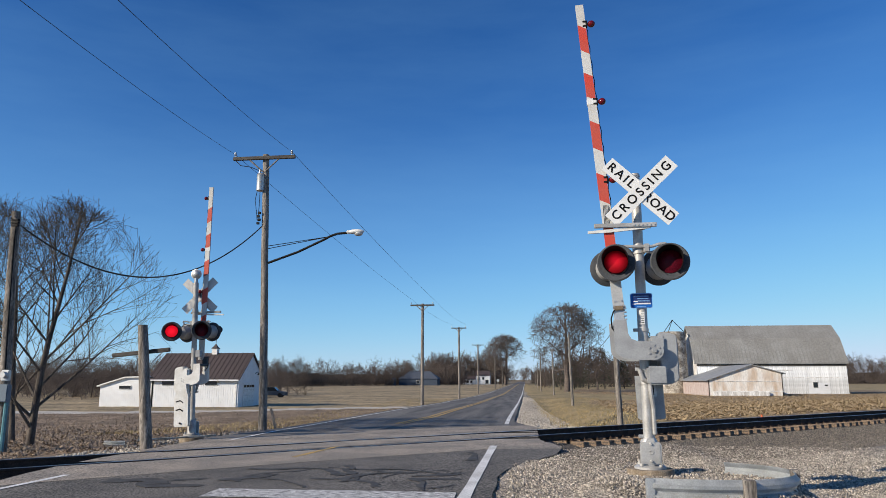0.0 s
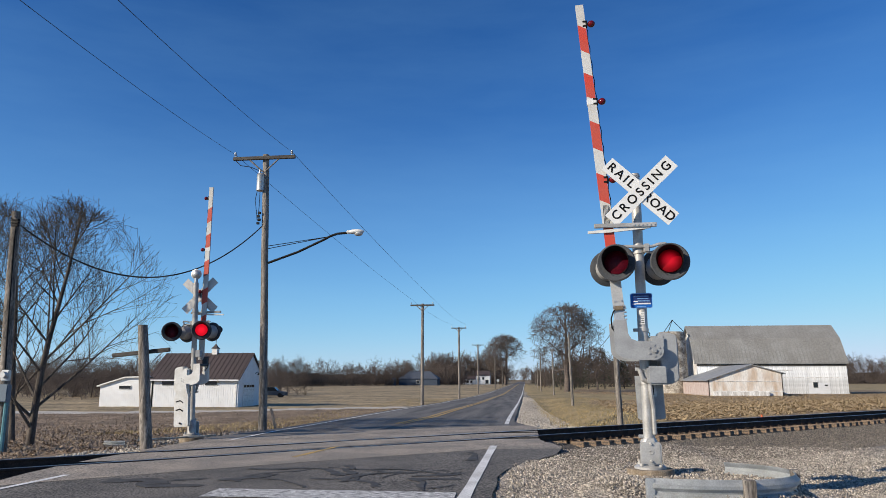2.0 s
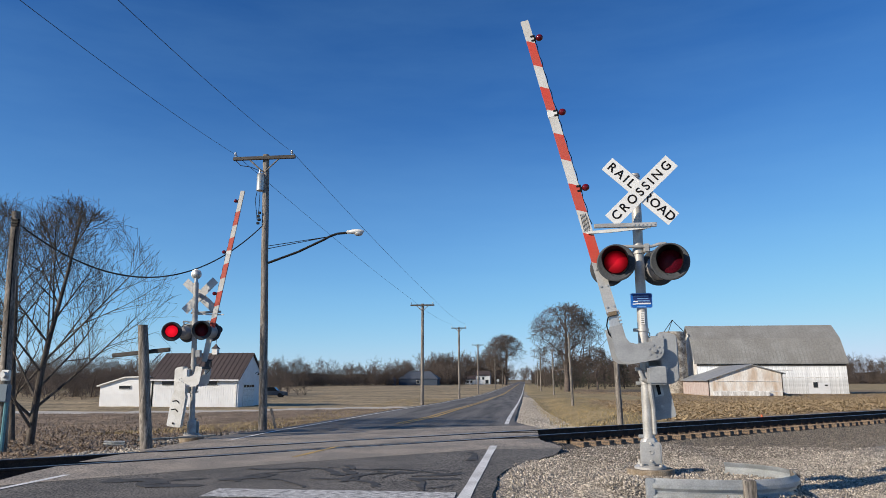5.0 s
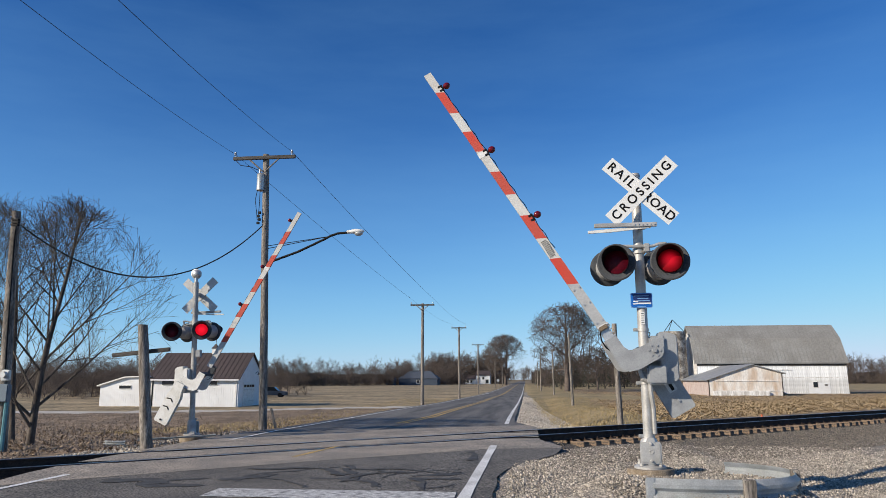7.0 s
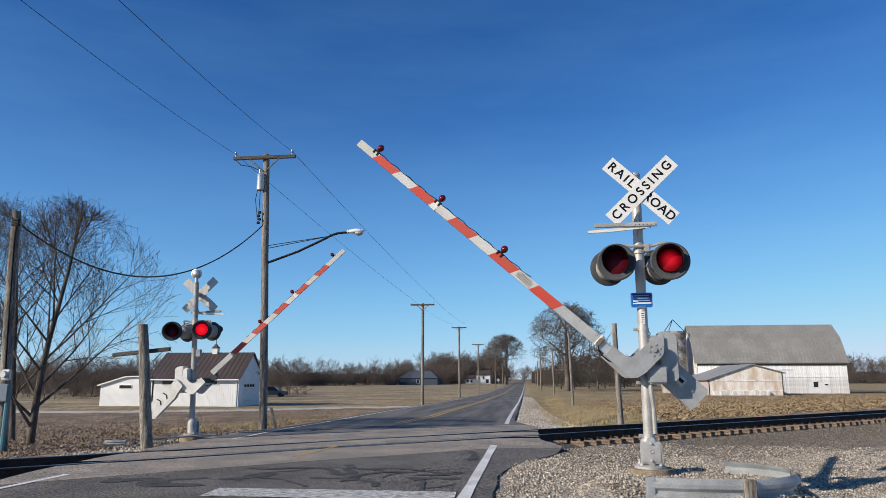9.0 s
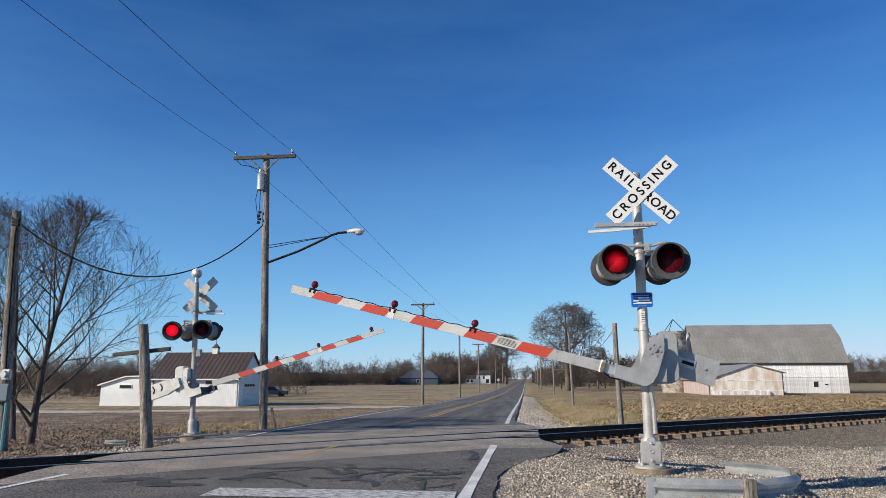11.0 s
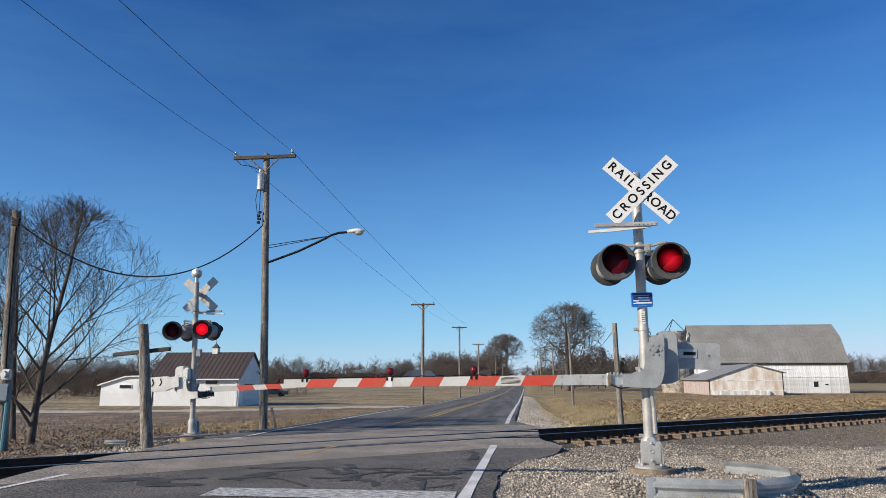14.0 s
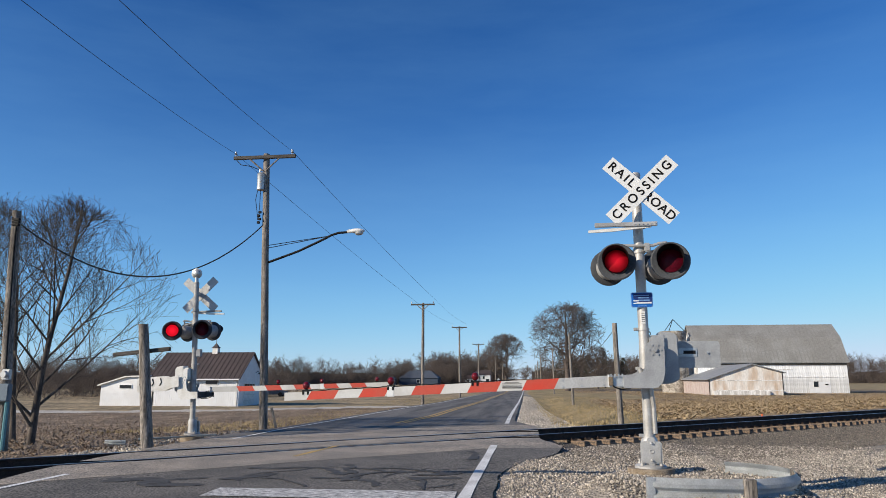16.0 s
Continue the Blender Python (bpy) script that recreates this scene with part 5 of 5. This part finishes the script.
ORANGE = material("orange_plastic", (0.75, 0.13, 0.03), 0.5, vary=0.1, bump=0)


def wall_panel(name, poly, thick, m, mat, parent, label=""):
    return part(name, slab(B(), poly, 0, thick, m), mat, parent, label, smooth=False)


def build_white_shed():
    z0 = ground_z(-32, 65)
    x0, x1, y0, y1, he, hr = -36.4, -27.6, 64.6, 70.8, 2.75, 5.15
    b = empty("white_shed", pose(0, 0, z0), "long white metal-sided outbuilding with a brown roof", "building")
    front = wall_panel("wall", [(x0, -0.4), (x1, -0.4), (x1, he), (x0, he)], 0.15, pose(0, y0 + 0.15, 0) @ UPRIGHT, WHITE_SIDING, b, "white ribbed metal wall")
    wall_panel("wall", [(x0, -0.4), (x1, -0.4), (x1, he), (x0, he)], 0.15, pose(0, y1, 0) @ UPRIGHT, WHITE_SIDING, b)
    side = pose(x1, 0, 0) @ pose(0, 0, 0, 0, 0, 90) @ UPRIGHT
    ym = (y0 + y1) / 2
    gable = [(y0, -0.4), (y1, -0.4), (y1, he), (ym, hr - 0.05), (y0, he)]
    gw = wall_panel("gable_wall", gable, 0.15, side, WHITE_SIDING, b, "white gable end")
    wall_panel("gable_wall", gable, 0.15, pose(x0 + 0.15, 0, 0) @ pose(0, 0, 0, 0, 0, 90) @ UPRIGHT, WHITE_SIDING, b)
    for sgn in (-1, 1):
        ye = ym + sgn * (ym - y0 + 0.35)
        ze = he - 0.28
        bm = B()
        p = [(x0 - 0.3, ye, ze), (x1 + 0.35, ye, ze), (x1 + 0.35, ym, hr), (x0 - 0.3, ym, hr)]
        lo = [bm.verts.new(Vector(q)) for q in p]
        hi = [bm.verts.new(Vector(q) + Vector((0, 0, 0.1))) for q in p]
        bm.faces.new(hi), bm.faces.new(lo[::-1])
        for i in range(4):
            bm.faces.new((lo[i], lo[(i + 1) % 4], hi[(i + 1) % 4], hi[i]))
        r = part("roof", bm, BROWN_ROOF, b, "dark brown ribbed metal roof", smooth=False)
        if sgn < 0:
            rib = mesh_of(box(B(), (0, 0, 0), (0.05, math.hypot(ye - ym, hr - ze), 0.04)), "roof_rib", BROWN_ROOF, False)
            for k in range(20):
                o = new("roof_rib", rib)
                o.parent = r
                o.matrix_basis = Matrix.Translation((x0 - 0.1 + k * 0.475, (ye + ym) / 2, (ze + hr) / 2 + 0.115)) @ pose(0, 0, 0, math.degrees(math.atan2(hr - ze, ym - ye)), 0, 0)
            part("gutter", box(B(), ((x0 + x1) / 2, ye - 0.05, ze + 0.06), (x1 - x0 + 0.6, 0.1, 0.12)), WHITE_SIDING, r, "white gutter")
    rib = mesh_of(box(B(), (0, 0, 0), (0.035, 0.008, he)), "siding_rib", WHITE_SIDING, False)
    for k in range(38):
        o = new("siding_rib", rib)
        o.parent = front
        o.matrix_basis = pose(x0 + 0.1 + 0.23 * k, y0 - 0.006, he / 2 - 0.05)
    for x in (-34.6, -30.2):
        w = part("window", box(B(), (x, y0 - 0.03, 2.25), (1.3, 0.08, 0.42)), WHITE_STEEL, front, "narrow high window")
        part("pane", box(B(), (x, y0 - 0.06, 2.25), (1.2, 0.06, 0.34)), DARK_GLASS, w)
    for x in (x0 + 0.1, x1 - 0.05):
        part("corner_trim", box(B(), (x, y0 - 0.03, he / 2 - 0.1), (0.12, 0.08, he)), WHITE_STEEL, front)
    d = part("garage_door", box(B(), (x1 + 0.17, 67.1, 1.15), (0.06, 2.7, 2.3)), WHITE_STEEL, gw, "white panelled garage door")
    for k in range(4):
        part("pane", box(B(), (x1 + 0.21, 66.1 + 0.66 * k, 1.95), (0.03, 0.5, 0.25)), DARK_GLASS, d)
    for k in range(3):
        part("panel_groove", box(B(), (x1 + 0.205, 67.1, 0.5 + 0.55 * k), (0.02, 2.6, 0.03)), GALV, d)
    bm = B()
    pipe(bm, [(x1 + 0.16, 68.6, 3.2), (x1 + 0.4, 68.6, 3.35), (x1 + 0.6, 68.6, 3.15)], 0.03, 6)
    lathe(bm, [(0.02, 0.1), (0.2, -0.08), (0.22, -0.1)], 14, pose(x1 + 0.6, 68.6, 3.15))
    part("wall_lamp", bm, BLACK, gw, "dark barn lamp")
    # cupola on the ridge
    cup = part("cupola", box(B(), (-31.4, ym, hr + 0.25), (0.55, 0.55, 0.6)), WHITE_STEEL, b, "small white roof cupola")
    bm = B()
    lathe(bm, [(0.5, 0.0), (0.3, 0.15), (0.02, 0.5)], 4, pose(-31.4, ym, hr + 0.55, 0, 0, 45))
    rod(bm, (-31.4, ym, hr + 1.0), (-31.4, ym, hr + 1.6), 0.03, seg=5)
    part("cupola_roof", bm, BROWN_ROOF, cup)
    # lower annex
    a = empty("white_annex", pose(0, 0, z0), "low white lean-to beside the metal outbuilding", "building")
    xa = -41.6
    poly = [(xa, -0.7), (x0, -0.7), (x0, 2.78), (xa + 2.6, 2.72), (xa, 1.95)]
    f2 = wall_panel("wall", poly, 0.15, pose(0, y0 + 0.1, 0) @ UPRIGHT, WHITE_SIDING, a)
    wall_panel("wall", poly, 0.15, pose(0, y1 - 1, 0) @ UPRIGHT, WHITE_SIDING, a)
    bm = B()
    for q0, q1 in (((xa - 0.25, 1.9), (xa + 2.6, 2.75)), ((xa + 2.6, 2.75), (x0 - 0.02, 2.82))):
        slab(bm, [q0, q1, (q1[0], q1[1] + 0.12), (q0[0], q0[1] + 0.12)], -(y1 - 0.7), -(y0 - 0.3), UPRIGHT)
    part("roof", bm, WHITE_STEEL, a, "pale sloping roof edge", smooth=False)
    wall_panel("wall", [(y0 + 0.1, -0.7), (y1 - 1.0, -0.7), (y1 - 1.0, 1.9), (y0 + 0.1, 1.9)], 0.12, pose(xa, 0, 0) @ pose(0, 0, 0, 0, 0, 90) @ UPRIGHT, WHITE_SIDING, a)
    w = part("window", box(B(), (-39.0, y0 - 0.07, 1.85), (1.3, 0.08, 0.36)), WHITE_STEEL, f2, "narrow high window")
    part("pane", box(B(), (-39.0, y0 - 0.1, 1.85), (1.2, 0.06, 0.28)), DARK_GLASS, w)
    part("downpipe", rod(B(), (x0 - 0.1, y0 - 0.12, -0.3), (x0 - 0.1, y0 - 0.12, 2.6), 0.05, seg=8), BLACK, f2)
    for k in range(22):
        o = new("siding_rib", rib)
        o.parent = f2
        o.matrix_basis = pose(xa + 0.2 + 0.23 * k, y0 - 0.056, 0.35) @ Matrix.Diagonal((1, 1, 0.62, 1))


def build_barn():
    z0 = ground_z(40, 126) - 0.05
    b = empty("barn", pose(0, 0, z0), "old white gambrel barn with peeling boards and metal roof", "barn")
    x0, x1, y0, y1 = 29.3, 53.5, 124.0, 133.6
    he, hb, hr = 5.4, 9.3, 11.75
    ym, yb = (y0 + y1) / 2, 1.9
    prof = [(y0, -0.3), (y1, -0.3), (y1, he), (y1 - yb, hb), (ym, hr), (y0 + yb, hb), (y0, he)]
    front = wall_panel("wall", [(x0, -0.3), (x1, -0.3), (x1, he), (x0, he)], 0.2, pose(0, y0 + 0.2, 0) @ UPRIGHT, BARN_WHITE, b, "white paint peeling off grey boards")
    wall_panel("wall", [(x0, -0.3), (x1, -0.3), (x1, he), (x0, he)], 0.2, pose(0, y1, 0) @ UPRIGHT, BARN_WHITE, b)
    for x in (x0 + 0.2, x1):
        wall_panel("gable_wall", prof, 0.2, pose(x - 0.2, 0, 0) @ pose(0, 0, 0, 0, 0, 90) @ UPRIGHT, BARN_WHITE, b)
    board = mesh_of(box(B(), (0, 0, 0), (0.288, 0.05, he + 0.1)), "board", BARN_WHITE2, False)
    rnd = random.Random(5)
    for k in range(82):
        o = new("board", board)
        o.parent = front
        o.matrix_basis = pose(x0 + 0.2 + 0.295 * k, y0 - 0.02 - rnd.uniform(0, 0.02), he / 2 - 0.1 + rnd.uniform(-0.06, 0.06), 0, rnd.uniform(-0.4, 0.4), 0)
    pieces = [((y0 - 0.45, he - 0.35), (y0 + yb, hb)), ((y0 + yb, hb), (ym, hr)), ((y1 + 0.45, he - 0.35), (y1 - yb, hb)), ((y1 - yb, hb), (ym, hr))]
    for (ya, za), (yc, zc) in pieces:
        bm = B()
        p = [(x0 - 0.5, ya, za), (x1 + 0.3, ya, za), (x1 + 0.3, yc, zc), (x0 - 0.5, yc, zc)]
        lo, hi = [bm.verts.new(q) for q in p], [bm.verts.new(Vector(q) + Vector((0, 0, 0.15))) for q in p]
        bm.faces.new(hi), bm.faces.new(lo[::-1])
        for i in range(4):
            bm.faces.new((lo[i], lo[(i + 1) % 4], hi[(i + 1) % 4], hi[i]))
        r = part("roof", bm, BARN_ROOF, b, "weathered grey standing-seam metal roof", smooth=False)
        if ya < ym:
            seam = mesh_of(box(B(), (0, 0, 0), (0.05, math.hypot(yc - ya, zc - za), 0.035)), "roof_seam", BARN_ROOF, False)
            for k in range(40):
                o = new("roof_seam", seam)
                o.parent = r
                o.matrix_basis = Matrix.Translation((x0 - 0.3 + 0.62 * k, (ya + yc) / 2, (za + zc) / 2 + 0.19)) @ pose(0, 0, 0, math.degrees(math.atan2(zc - za, yc - ya)), 0, 0)
    for x, z, w, h in ((48.3, 1.55, 0.7, 0.9),):
        wd = part("window", box(B(), (x, y0 - 0.07, z), (w + 0.2, 0.1, h + 0.2)), BARN_WHITE, front, "small square window")
        part("pane", box(B(), (x, y0 - 0.12, z), (w, 0.06, h)), DARK_GLASS, wd)
    # dark strip added to draw the shadow line below the roof edge
    part("eave_shadow", box(B(), ((x0 + x1) / 2, y0 - 0.12, he - 0.55), (x1 - x0, 0.12, 0.28)), DARK_TIMBER, front, "dark band put in for the shadow line under the eave")
    dr = part("door", box(B(), (48.9, y0 - 0.06, 0.75), (3.4, 0.08, 2.2)), WHITE_SIDING, front, "white painted lower door")
    part("latch", box(B(), (50.0, y0 - 0.12, 1.5), (0.5, 0.06, 0.2)), BLACK, dr)
    part("door_rail", box(B(), (41.0, y0 - 0.10, 4.0), (7.5, 0.08, 0.15)), BARN_WHITE, front)
    part("sill_beam", box(B(), (x0 + 15, y0 - 0.08, 2.75), (18, 0.07, 0.12)), BARN_WHITE, front)
    # lower front shed
    s = empty("barn_shed", pose(0, 0, z0), "low gabled shed with rust-streaked white front", "shed")
    xa, xp, xb, ya = 27.0, 33.3, 37.6, 108.0
    h1, hp, h2 = 2.35, 4.55, 3.35
    fr = wall_panel("wall", [(xa, -0.3), (xb, -0.3), (xb, h2), (xp, hp), (xa, h1)], 0.15, pose(0, ya + 0.15, 0) @ UPRIGHT, BARN_RUST, s, "white sheet metal streaked with rust")
    wall_panel("side_wall", [(ya, -0.3), (129.5, -0.3), (129.5, h1), (ya, h1)], 0.15, pose(xa, 0, 0) @ pose(0, 0, 0, 0, 0, 90) @ UPRIGHT, BARN_PINK, s, "faded pink vertical boards")
    wall_panel("side_wall", [(ya, -0.3), (y0, -0.3), (y0, h2), (ya, h2)], 0.15, pose(xb - 0.15, 0, 0) @ pose(0, 0, 0, 0, 0, 90) @ UPRIGHT, BARN_WHITE, s)
    for q0, q1, yend in (((xa - 0.4, h1 - 0.12), (xp, hp), 129.8), ((xp, hp), (xb + 0.4, h2 - 0.1), y0)):
        part("roof", slab(B(), [q0, q1, (q1[0], q1[1] + 0.12), (q0[0], q0[1] + 0.12)], -yend, -(ya - 0.35), UPRIGHT), SHED_ROOF, s, "grey metal shed roof", smooth=False)
    for z in (0.75, 2.2):
        part("batten", box(B(), ((xa + xb) / 2 + 0.5, ya - 0.04, z), (xb - xa - 1.0, 0.07, 0.1)), BARN_WHITE, fr)
    part("lean_wall", box(B(), (31.5, ya - 0.35, 0.25), (8.0, 0.3, 0.9), None, 0.03), BARN_WHITE, s, "low stack of grey boards")
    # silo
    t = empty("silo", pose(26.1, 127, z0), "squat roofless stone silo with a wire frame on top", "silo")
    bm = B()
    seg = 36
    h = 10.7
    prof = [(2.35, -0.3), (2.35, 2.0), (2.3, 5.0), (2.25, h), (2.0, h + 0.05), (1.95, h - 0.4), (1.95, 4)]
    lathe(bm, prof, seg)
    body = part("drum", bm, STAVE, t, "whitewashed stone drum")
    bm = B()
    for a, c in (((-1.4, 0, h), (0.2, 0, h + 2.2)), ((0.2, 0, h + 2.2), (2.1, 0, h + 0.1)), ((-0.4, 1.2, h), (0.2, 0, h + 2.2))):
        rod(bm, a, c, 0.06, seg=6)
    part("wire_frame", bm, BLACK, t, "dark metal rods")


BARN_WHITE2 = material("peeling_boards", (0.83, 0.85, 0.86), 0.9, vary=0.2, scale=0.5, fine=5, bump=0.2, other=(0.5, 0.5, 0.49), amount=0.22, stretch=(2.5, 2.5, 0.4), spread=0.22)


def simple_house(name, x0, x1, y0, y1, he, hr, wall, roof, label, windows, hip=True):
    z0 = ground_z((x0 + x1) / 2, y0)
    b = empty(name, pose(0, 0, z0), label, "house", "far houses")
    bm = B()
    slab(bm, [(x0, y0), (x1, y0), (x1, y1), (x0, y1)], -0.3, he)
    w = part("wall", bm, wall, b, smooth=False)
    ym = (y0 + y1) / 2
    ins = (x1 - x0) * (0.22 if hip else 0.0)
    bm = B()
    v = [bm.verts.new(p) for p in ((x0 - 0.4, y0 - 0.4, he), (x1 + 0.4, y0 - 0.4, he), (x1 + 0.4, y1 + 0.4, he), (x0 - 0.4, y1 + 0.4, he), (x0 + ins, ym, hr), (x1 - ins, ym, hr))]
    for q in ((0, 1, 5, 4), (1, 2, 5), (2, 3, 4, 5), (3, 0, 4), (3, 2, 1, 0)):
        bm.faces.new([v[i] for i in q])
    part("roof", bm, roof, b, smooth=False)
    for x, z, ww, hh in windows:
        f = part("window", box(B(), (x, y0 - 0.05, z), (ww + 0.3, 0.1, hh + 0.3)), WHITE_STEEL, w)
        part("pane", box(B(), (x, y0 - 0.1, z), (ww, 0.08, hh)), DARK_GLASS, f)
    return b


def build_far_houses():
    k = 305 / 200
    simple_house("blue_house", -36.5 * k, -25.3 * k, 305, 316, 2.9, 6.2, NAVY, NAVY_ROOF, "single-storey navy blue house with a hipped roof", ((-47.2, 1.5, 1.2, 1.3),))
    simple_house("garden_shed", -60.5, -56.8, 300, 304, 2.2, 3.4, NAVY_ROOF, NAVY_ROOF, "small grey garden shed", (), False)
    simple_house("white_farmhouse", -26.5, -19.0, 375, 384, 4.6, 7.2, WHITE_SIDING, BROWN_ROOF, "two-storey white wooden farmhouse", ((-25, 3.2, 1, 1.4), (-22.5, 3.2, 1, 1.4), (-20.5, 1.4, 1.6, 2.0)), False)
    simple_house("white_farmhouse_wing", -33.5, -26.6, 376, 383, 2.6, 4.6, WHITE_SIDING, BROWN_ROOF, "low white farmhouse wing", ((-31, 1.4, 1, 1.2), (-29, 1.4, 1, 1.2)), False)
    # a parked car beyond the white shed
    c = empty("parked_car", pose(-37.6, 101, ground_z(-37.6, 101), 0, 0, 8), "dark blue car parked on the lawn", "car")
    part("body", slab(B(), [(-2.1, 0.3), (2.1, 0.3), (2.15, 0.75), (1.2, 0.9), (-2.0, 0.95), (-2.15, 0.6)], -0.85, 0.85, UPRIGHT), NAVY, c)
    part("cabin", slab(B(), [(-1.7, 0.93), (1.0, 0.9), (0.4, 1.45), (-1.3, 1.48)], -0.75, 0.75, UPRIGHT), DARK_GLASS, c)
    for x in (-1.3, 1.3):
        for y in (-0.8, 0.8):
            part("wheel", rod(B(), (x, y - 0.1, 0.32), (x, y + 0.1, 0.32), 0.32, seg=16), BLACK, c)


# ---- guard rails and small things ----
def w_beam(path, top, height, mat_label, name="guardrail", posts=()):
    """A corrugated steel beam along plan points, standing on its posts."""
    prof = [(0.0, 0.0), (0.012, 0.03), (0.045, 0.07), (0.045, 0.11), (0.0, 0.15), (0.0, 0.17), (0.045, 0.21), (0.045, 0.25), (0.012, 0.29), (0.0, 0.315)]
    prof = [(a, z * height / 0.315) for a, z in prof]
    dense = []
    for i in range(len(path) - 1):
        p = [Vector(path[max(0, min(len(path) - 1, i + k))]) for k in (-1, 0, 1, 2)]
        for j in range(6):
            t = j / 6
            dense.append(0.5 * ((2 * p[1]) + (p[2] - p[0]) * t + (2 * p[0] - 5 * p[1] + 4 * p[2] - p[3]) * t * t + (3 * p[1] - p[0] - 3 * p[2] + p[3]) * t ** 3))
    dense.append(Vector(path[-1]))
    bm = B()
    rows = []
    for i, p in enumerate(dense):
        d = (dense[min(len(dense) - 1, i + 1)] - dense[max(0, i - 1)]).normalized()
        nrm = Vector((d.y, -d.x))
        rows.append([bm.verts.new((p.x + nrm.x * a, p.y + nrm.y * a, top - height + z)) for a, z in prof])
    for a, b in zip(rows, rows[1:]):
        for k in range(len(prof) - 1):
            bm.faces.new((a[k], a[k + 1], b[k + 1], b[k]))
    bmesh.ops.solidify(bm, geom=bm.faces[:], thickness=0.004)
    g = empty(name, Matrix.Identity(4), mat_label, "guardrail", "guard rails")
    part("beam", bm, BEAM_STEEL, g, "dull galvanised corrugated beam")
    for x, y, r in posts:
        part("post", box(B(), (0, 0, 0), (0.12, 0.10, height + 0.3), None, 0.008), WOOD_POLE, g, "stubby weathered post", at=pose(x, y, top - height / 2 - 0.14, 0, 0, r))
    return g


def build_small():
    w_beam([(1.42, 8.42), (1.75, 8.36), (2.2, 8.35), (2.62, 8.44), (2.98, 8.68), (3.2, 9.05), (3.22, 9.5), (3.02, 9.85), (2.65, 10.1)], 0.345, 0.31, "curved galvanised guard beam round the signal base", posts=((2.44, 8.30, 4), (3.28, 9.3, 80)))
    bm = B()
    box(bm, (1.39, 8.43, 0.19), (0.10, 0.09, 0.30), None, 0.01)
    tagged(part("end_block", bm, GALV), "short steel end block beside the curved guard beam", "guardrail")
    w_beam([(-9.7, 15.42), (-9.45, 15.35), (-9.2, 15.42)], 0.06, 0.10, "half-buried pale guard beam near the timber post")
    w_beam([(-9.6, 16.6), (-9.0, 17.3), (-8.3, 18.2)], 0.0, 0.05, "low dark guard beam beside the far signal")
    c = empty("traffic_cone", pose(9.25, 29.2, ground_z(9.25, 29.2)), "small orange marker cone at the field edge", "cone")
    part("cone", rod(rod(B(), (0, 0, 0.0), (0, 0, 0.03), 0.18, seg=4), (0, 0, 0.03), (0, 0, 0.50), 0.10, 0.03, 16), ORANGE, c)
    p = empty("marker_post", pose(-8.15, 22.4, ground_z(-8.15, 22.4), 0, -16, 0), "leaning thin metal marker post beside the road", "post")
    part("post", box(B(), (0, 0, 0.35), (0.08, 0.03, 0.8), None, 0.005), WOOD_POLE, p)
    # road sign far along the left side
    s = empty("road_sign", pose(-8.2, 210, ground_z(-8.2, 210)), "small round sign seen from behind", "sign")
    part("pole", rod(B(), (0, 0, -0.2), (0, 0, 2.6), 0.04, seg=8), GALV, s)
    part("face", rod(B(), (0, -0.03, 2.3), (0, 0.0, 2.3), 0.42, seg=24), GALV, s)


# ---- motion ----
FLASH_0, FLASH_STEP, LIT_LENS_OUT = 0.415, 0.6055, 0.076
GATE_NEAR = ((0.0, 88.14), (3.85, 88.14), (4.0, 87.69), (4.2, 86.13), (5.2, 76.9), (6.3, 66.16), (6.5, 64.48), (7.0, 60.33), (7.5, 56.24), (8.0, 52.23), (8.5, 48.14), (9.0, 44.1), (9.2, 41.98),
             (10.2, 29.5), (11.0, 17.2), (11.3, 14.62), (11.5, 13.48), (12.0, 11.11), (12.5, 8.61), (13.0, 6.75), (13.5, 4.39), (14.0, 2.06), (14.3, 0.3), (14.5, 0.0), (16.0, 0.0))
GATE_FAR = ((0.0, 90.70), (3.8, 90.70), (4.0, 89.80), (4.2, 88.30), (5.2, 78.90), (6.3, 68.42), (7.0, 61.80), (8.0, 52.20), (9.0, 43.90), (9.2, 42.00), (10.2, 28.70), (11.0, 17.40), (11.3, 15.10), (12.0, 12.80), (12.5, 10.90), (13.0, 8.10),
            (13.5, 5.20), (14.0, 3.00), (14.3, 2.20), (14.5, 2.20), (16.0, 2.20))


def motions():
    for gate, rows in ((near_gate, GATE_NEAR), (far_gate, GATE_FAR)):
        hub = gate.location.copy()
        walk(gate, [(t, pose(*hub, 0, a, 0)) for t, a in rows])
    # flashing: the glowing lens copy slides in front of the dim lens and back
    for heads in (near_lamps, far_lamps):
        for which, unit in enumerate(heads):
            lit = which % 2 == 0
            rows = [(0.0, LIT_LENS_OUT * lit)]
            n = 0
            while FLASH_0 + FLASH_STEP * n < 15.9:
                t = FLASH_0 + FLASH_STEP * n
                rows += [(t - 0.067, LIT_LENS_OUT * lit), (t + 0.067, LIT_LENS_OUT * (not lit))]
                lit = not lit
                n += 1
            rows.append((16.0, LIT_LENS_OUT * lit))
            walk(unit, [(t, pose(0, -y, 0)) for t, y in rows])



build_ground()
build_road()
build_poles()
near_signal, near_gate, near_lamps = crossing_signal(NEAR_BASE, -1.2, False, False, "silver railroad crossing signal with crossbuck, red lamps and gate", "red and white striped gate arm with counterweight")
far_signal, far_gate, far_lamps = crossing_signal(FAR_BASE, 182.5, True, True, "white railroad crossing signal with bell, seen from behind", "red and white striped gate arm with counterweight", 0.26)
build_white_shed()
build_barn()
build_far_houses()
build_small()
build_trees()
build_gravel()
build_litter()
build_track()
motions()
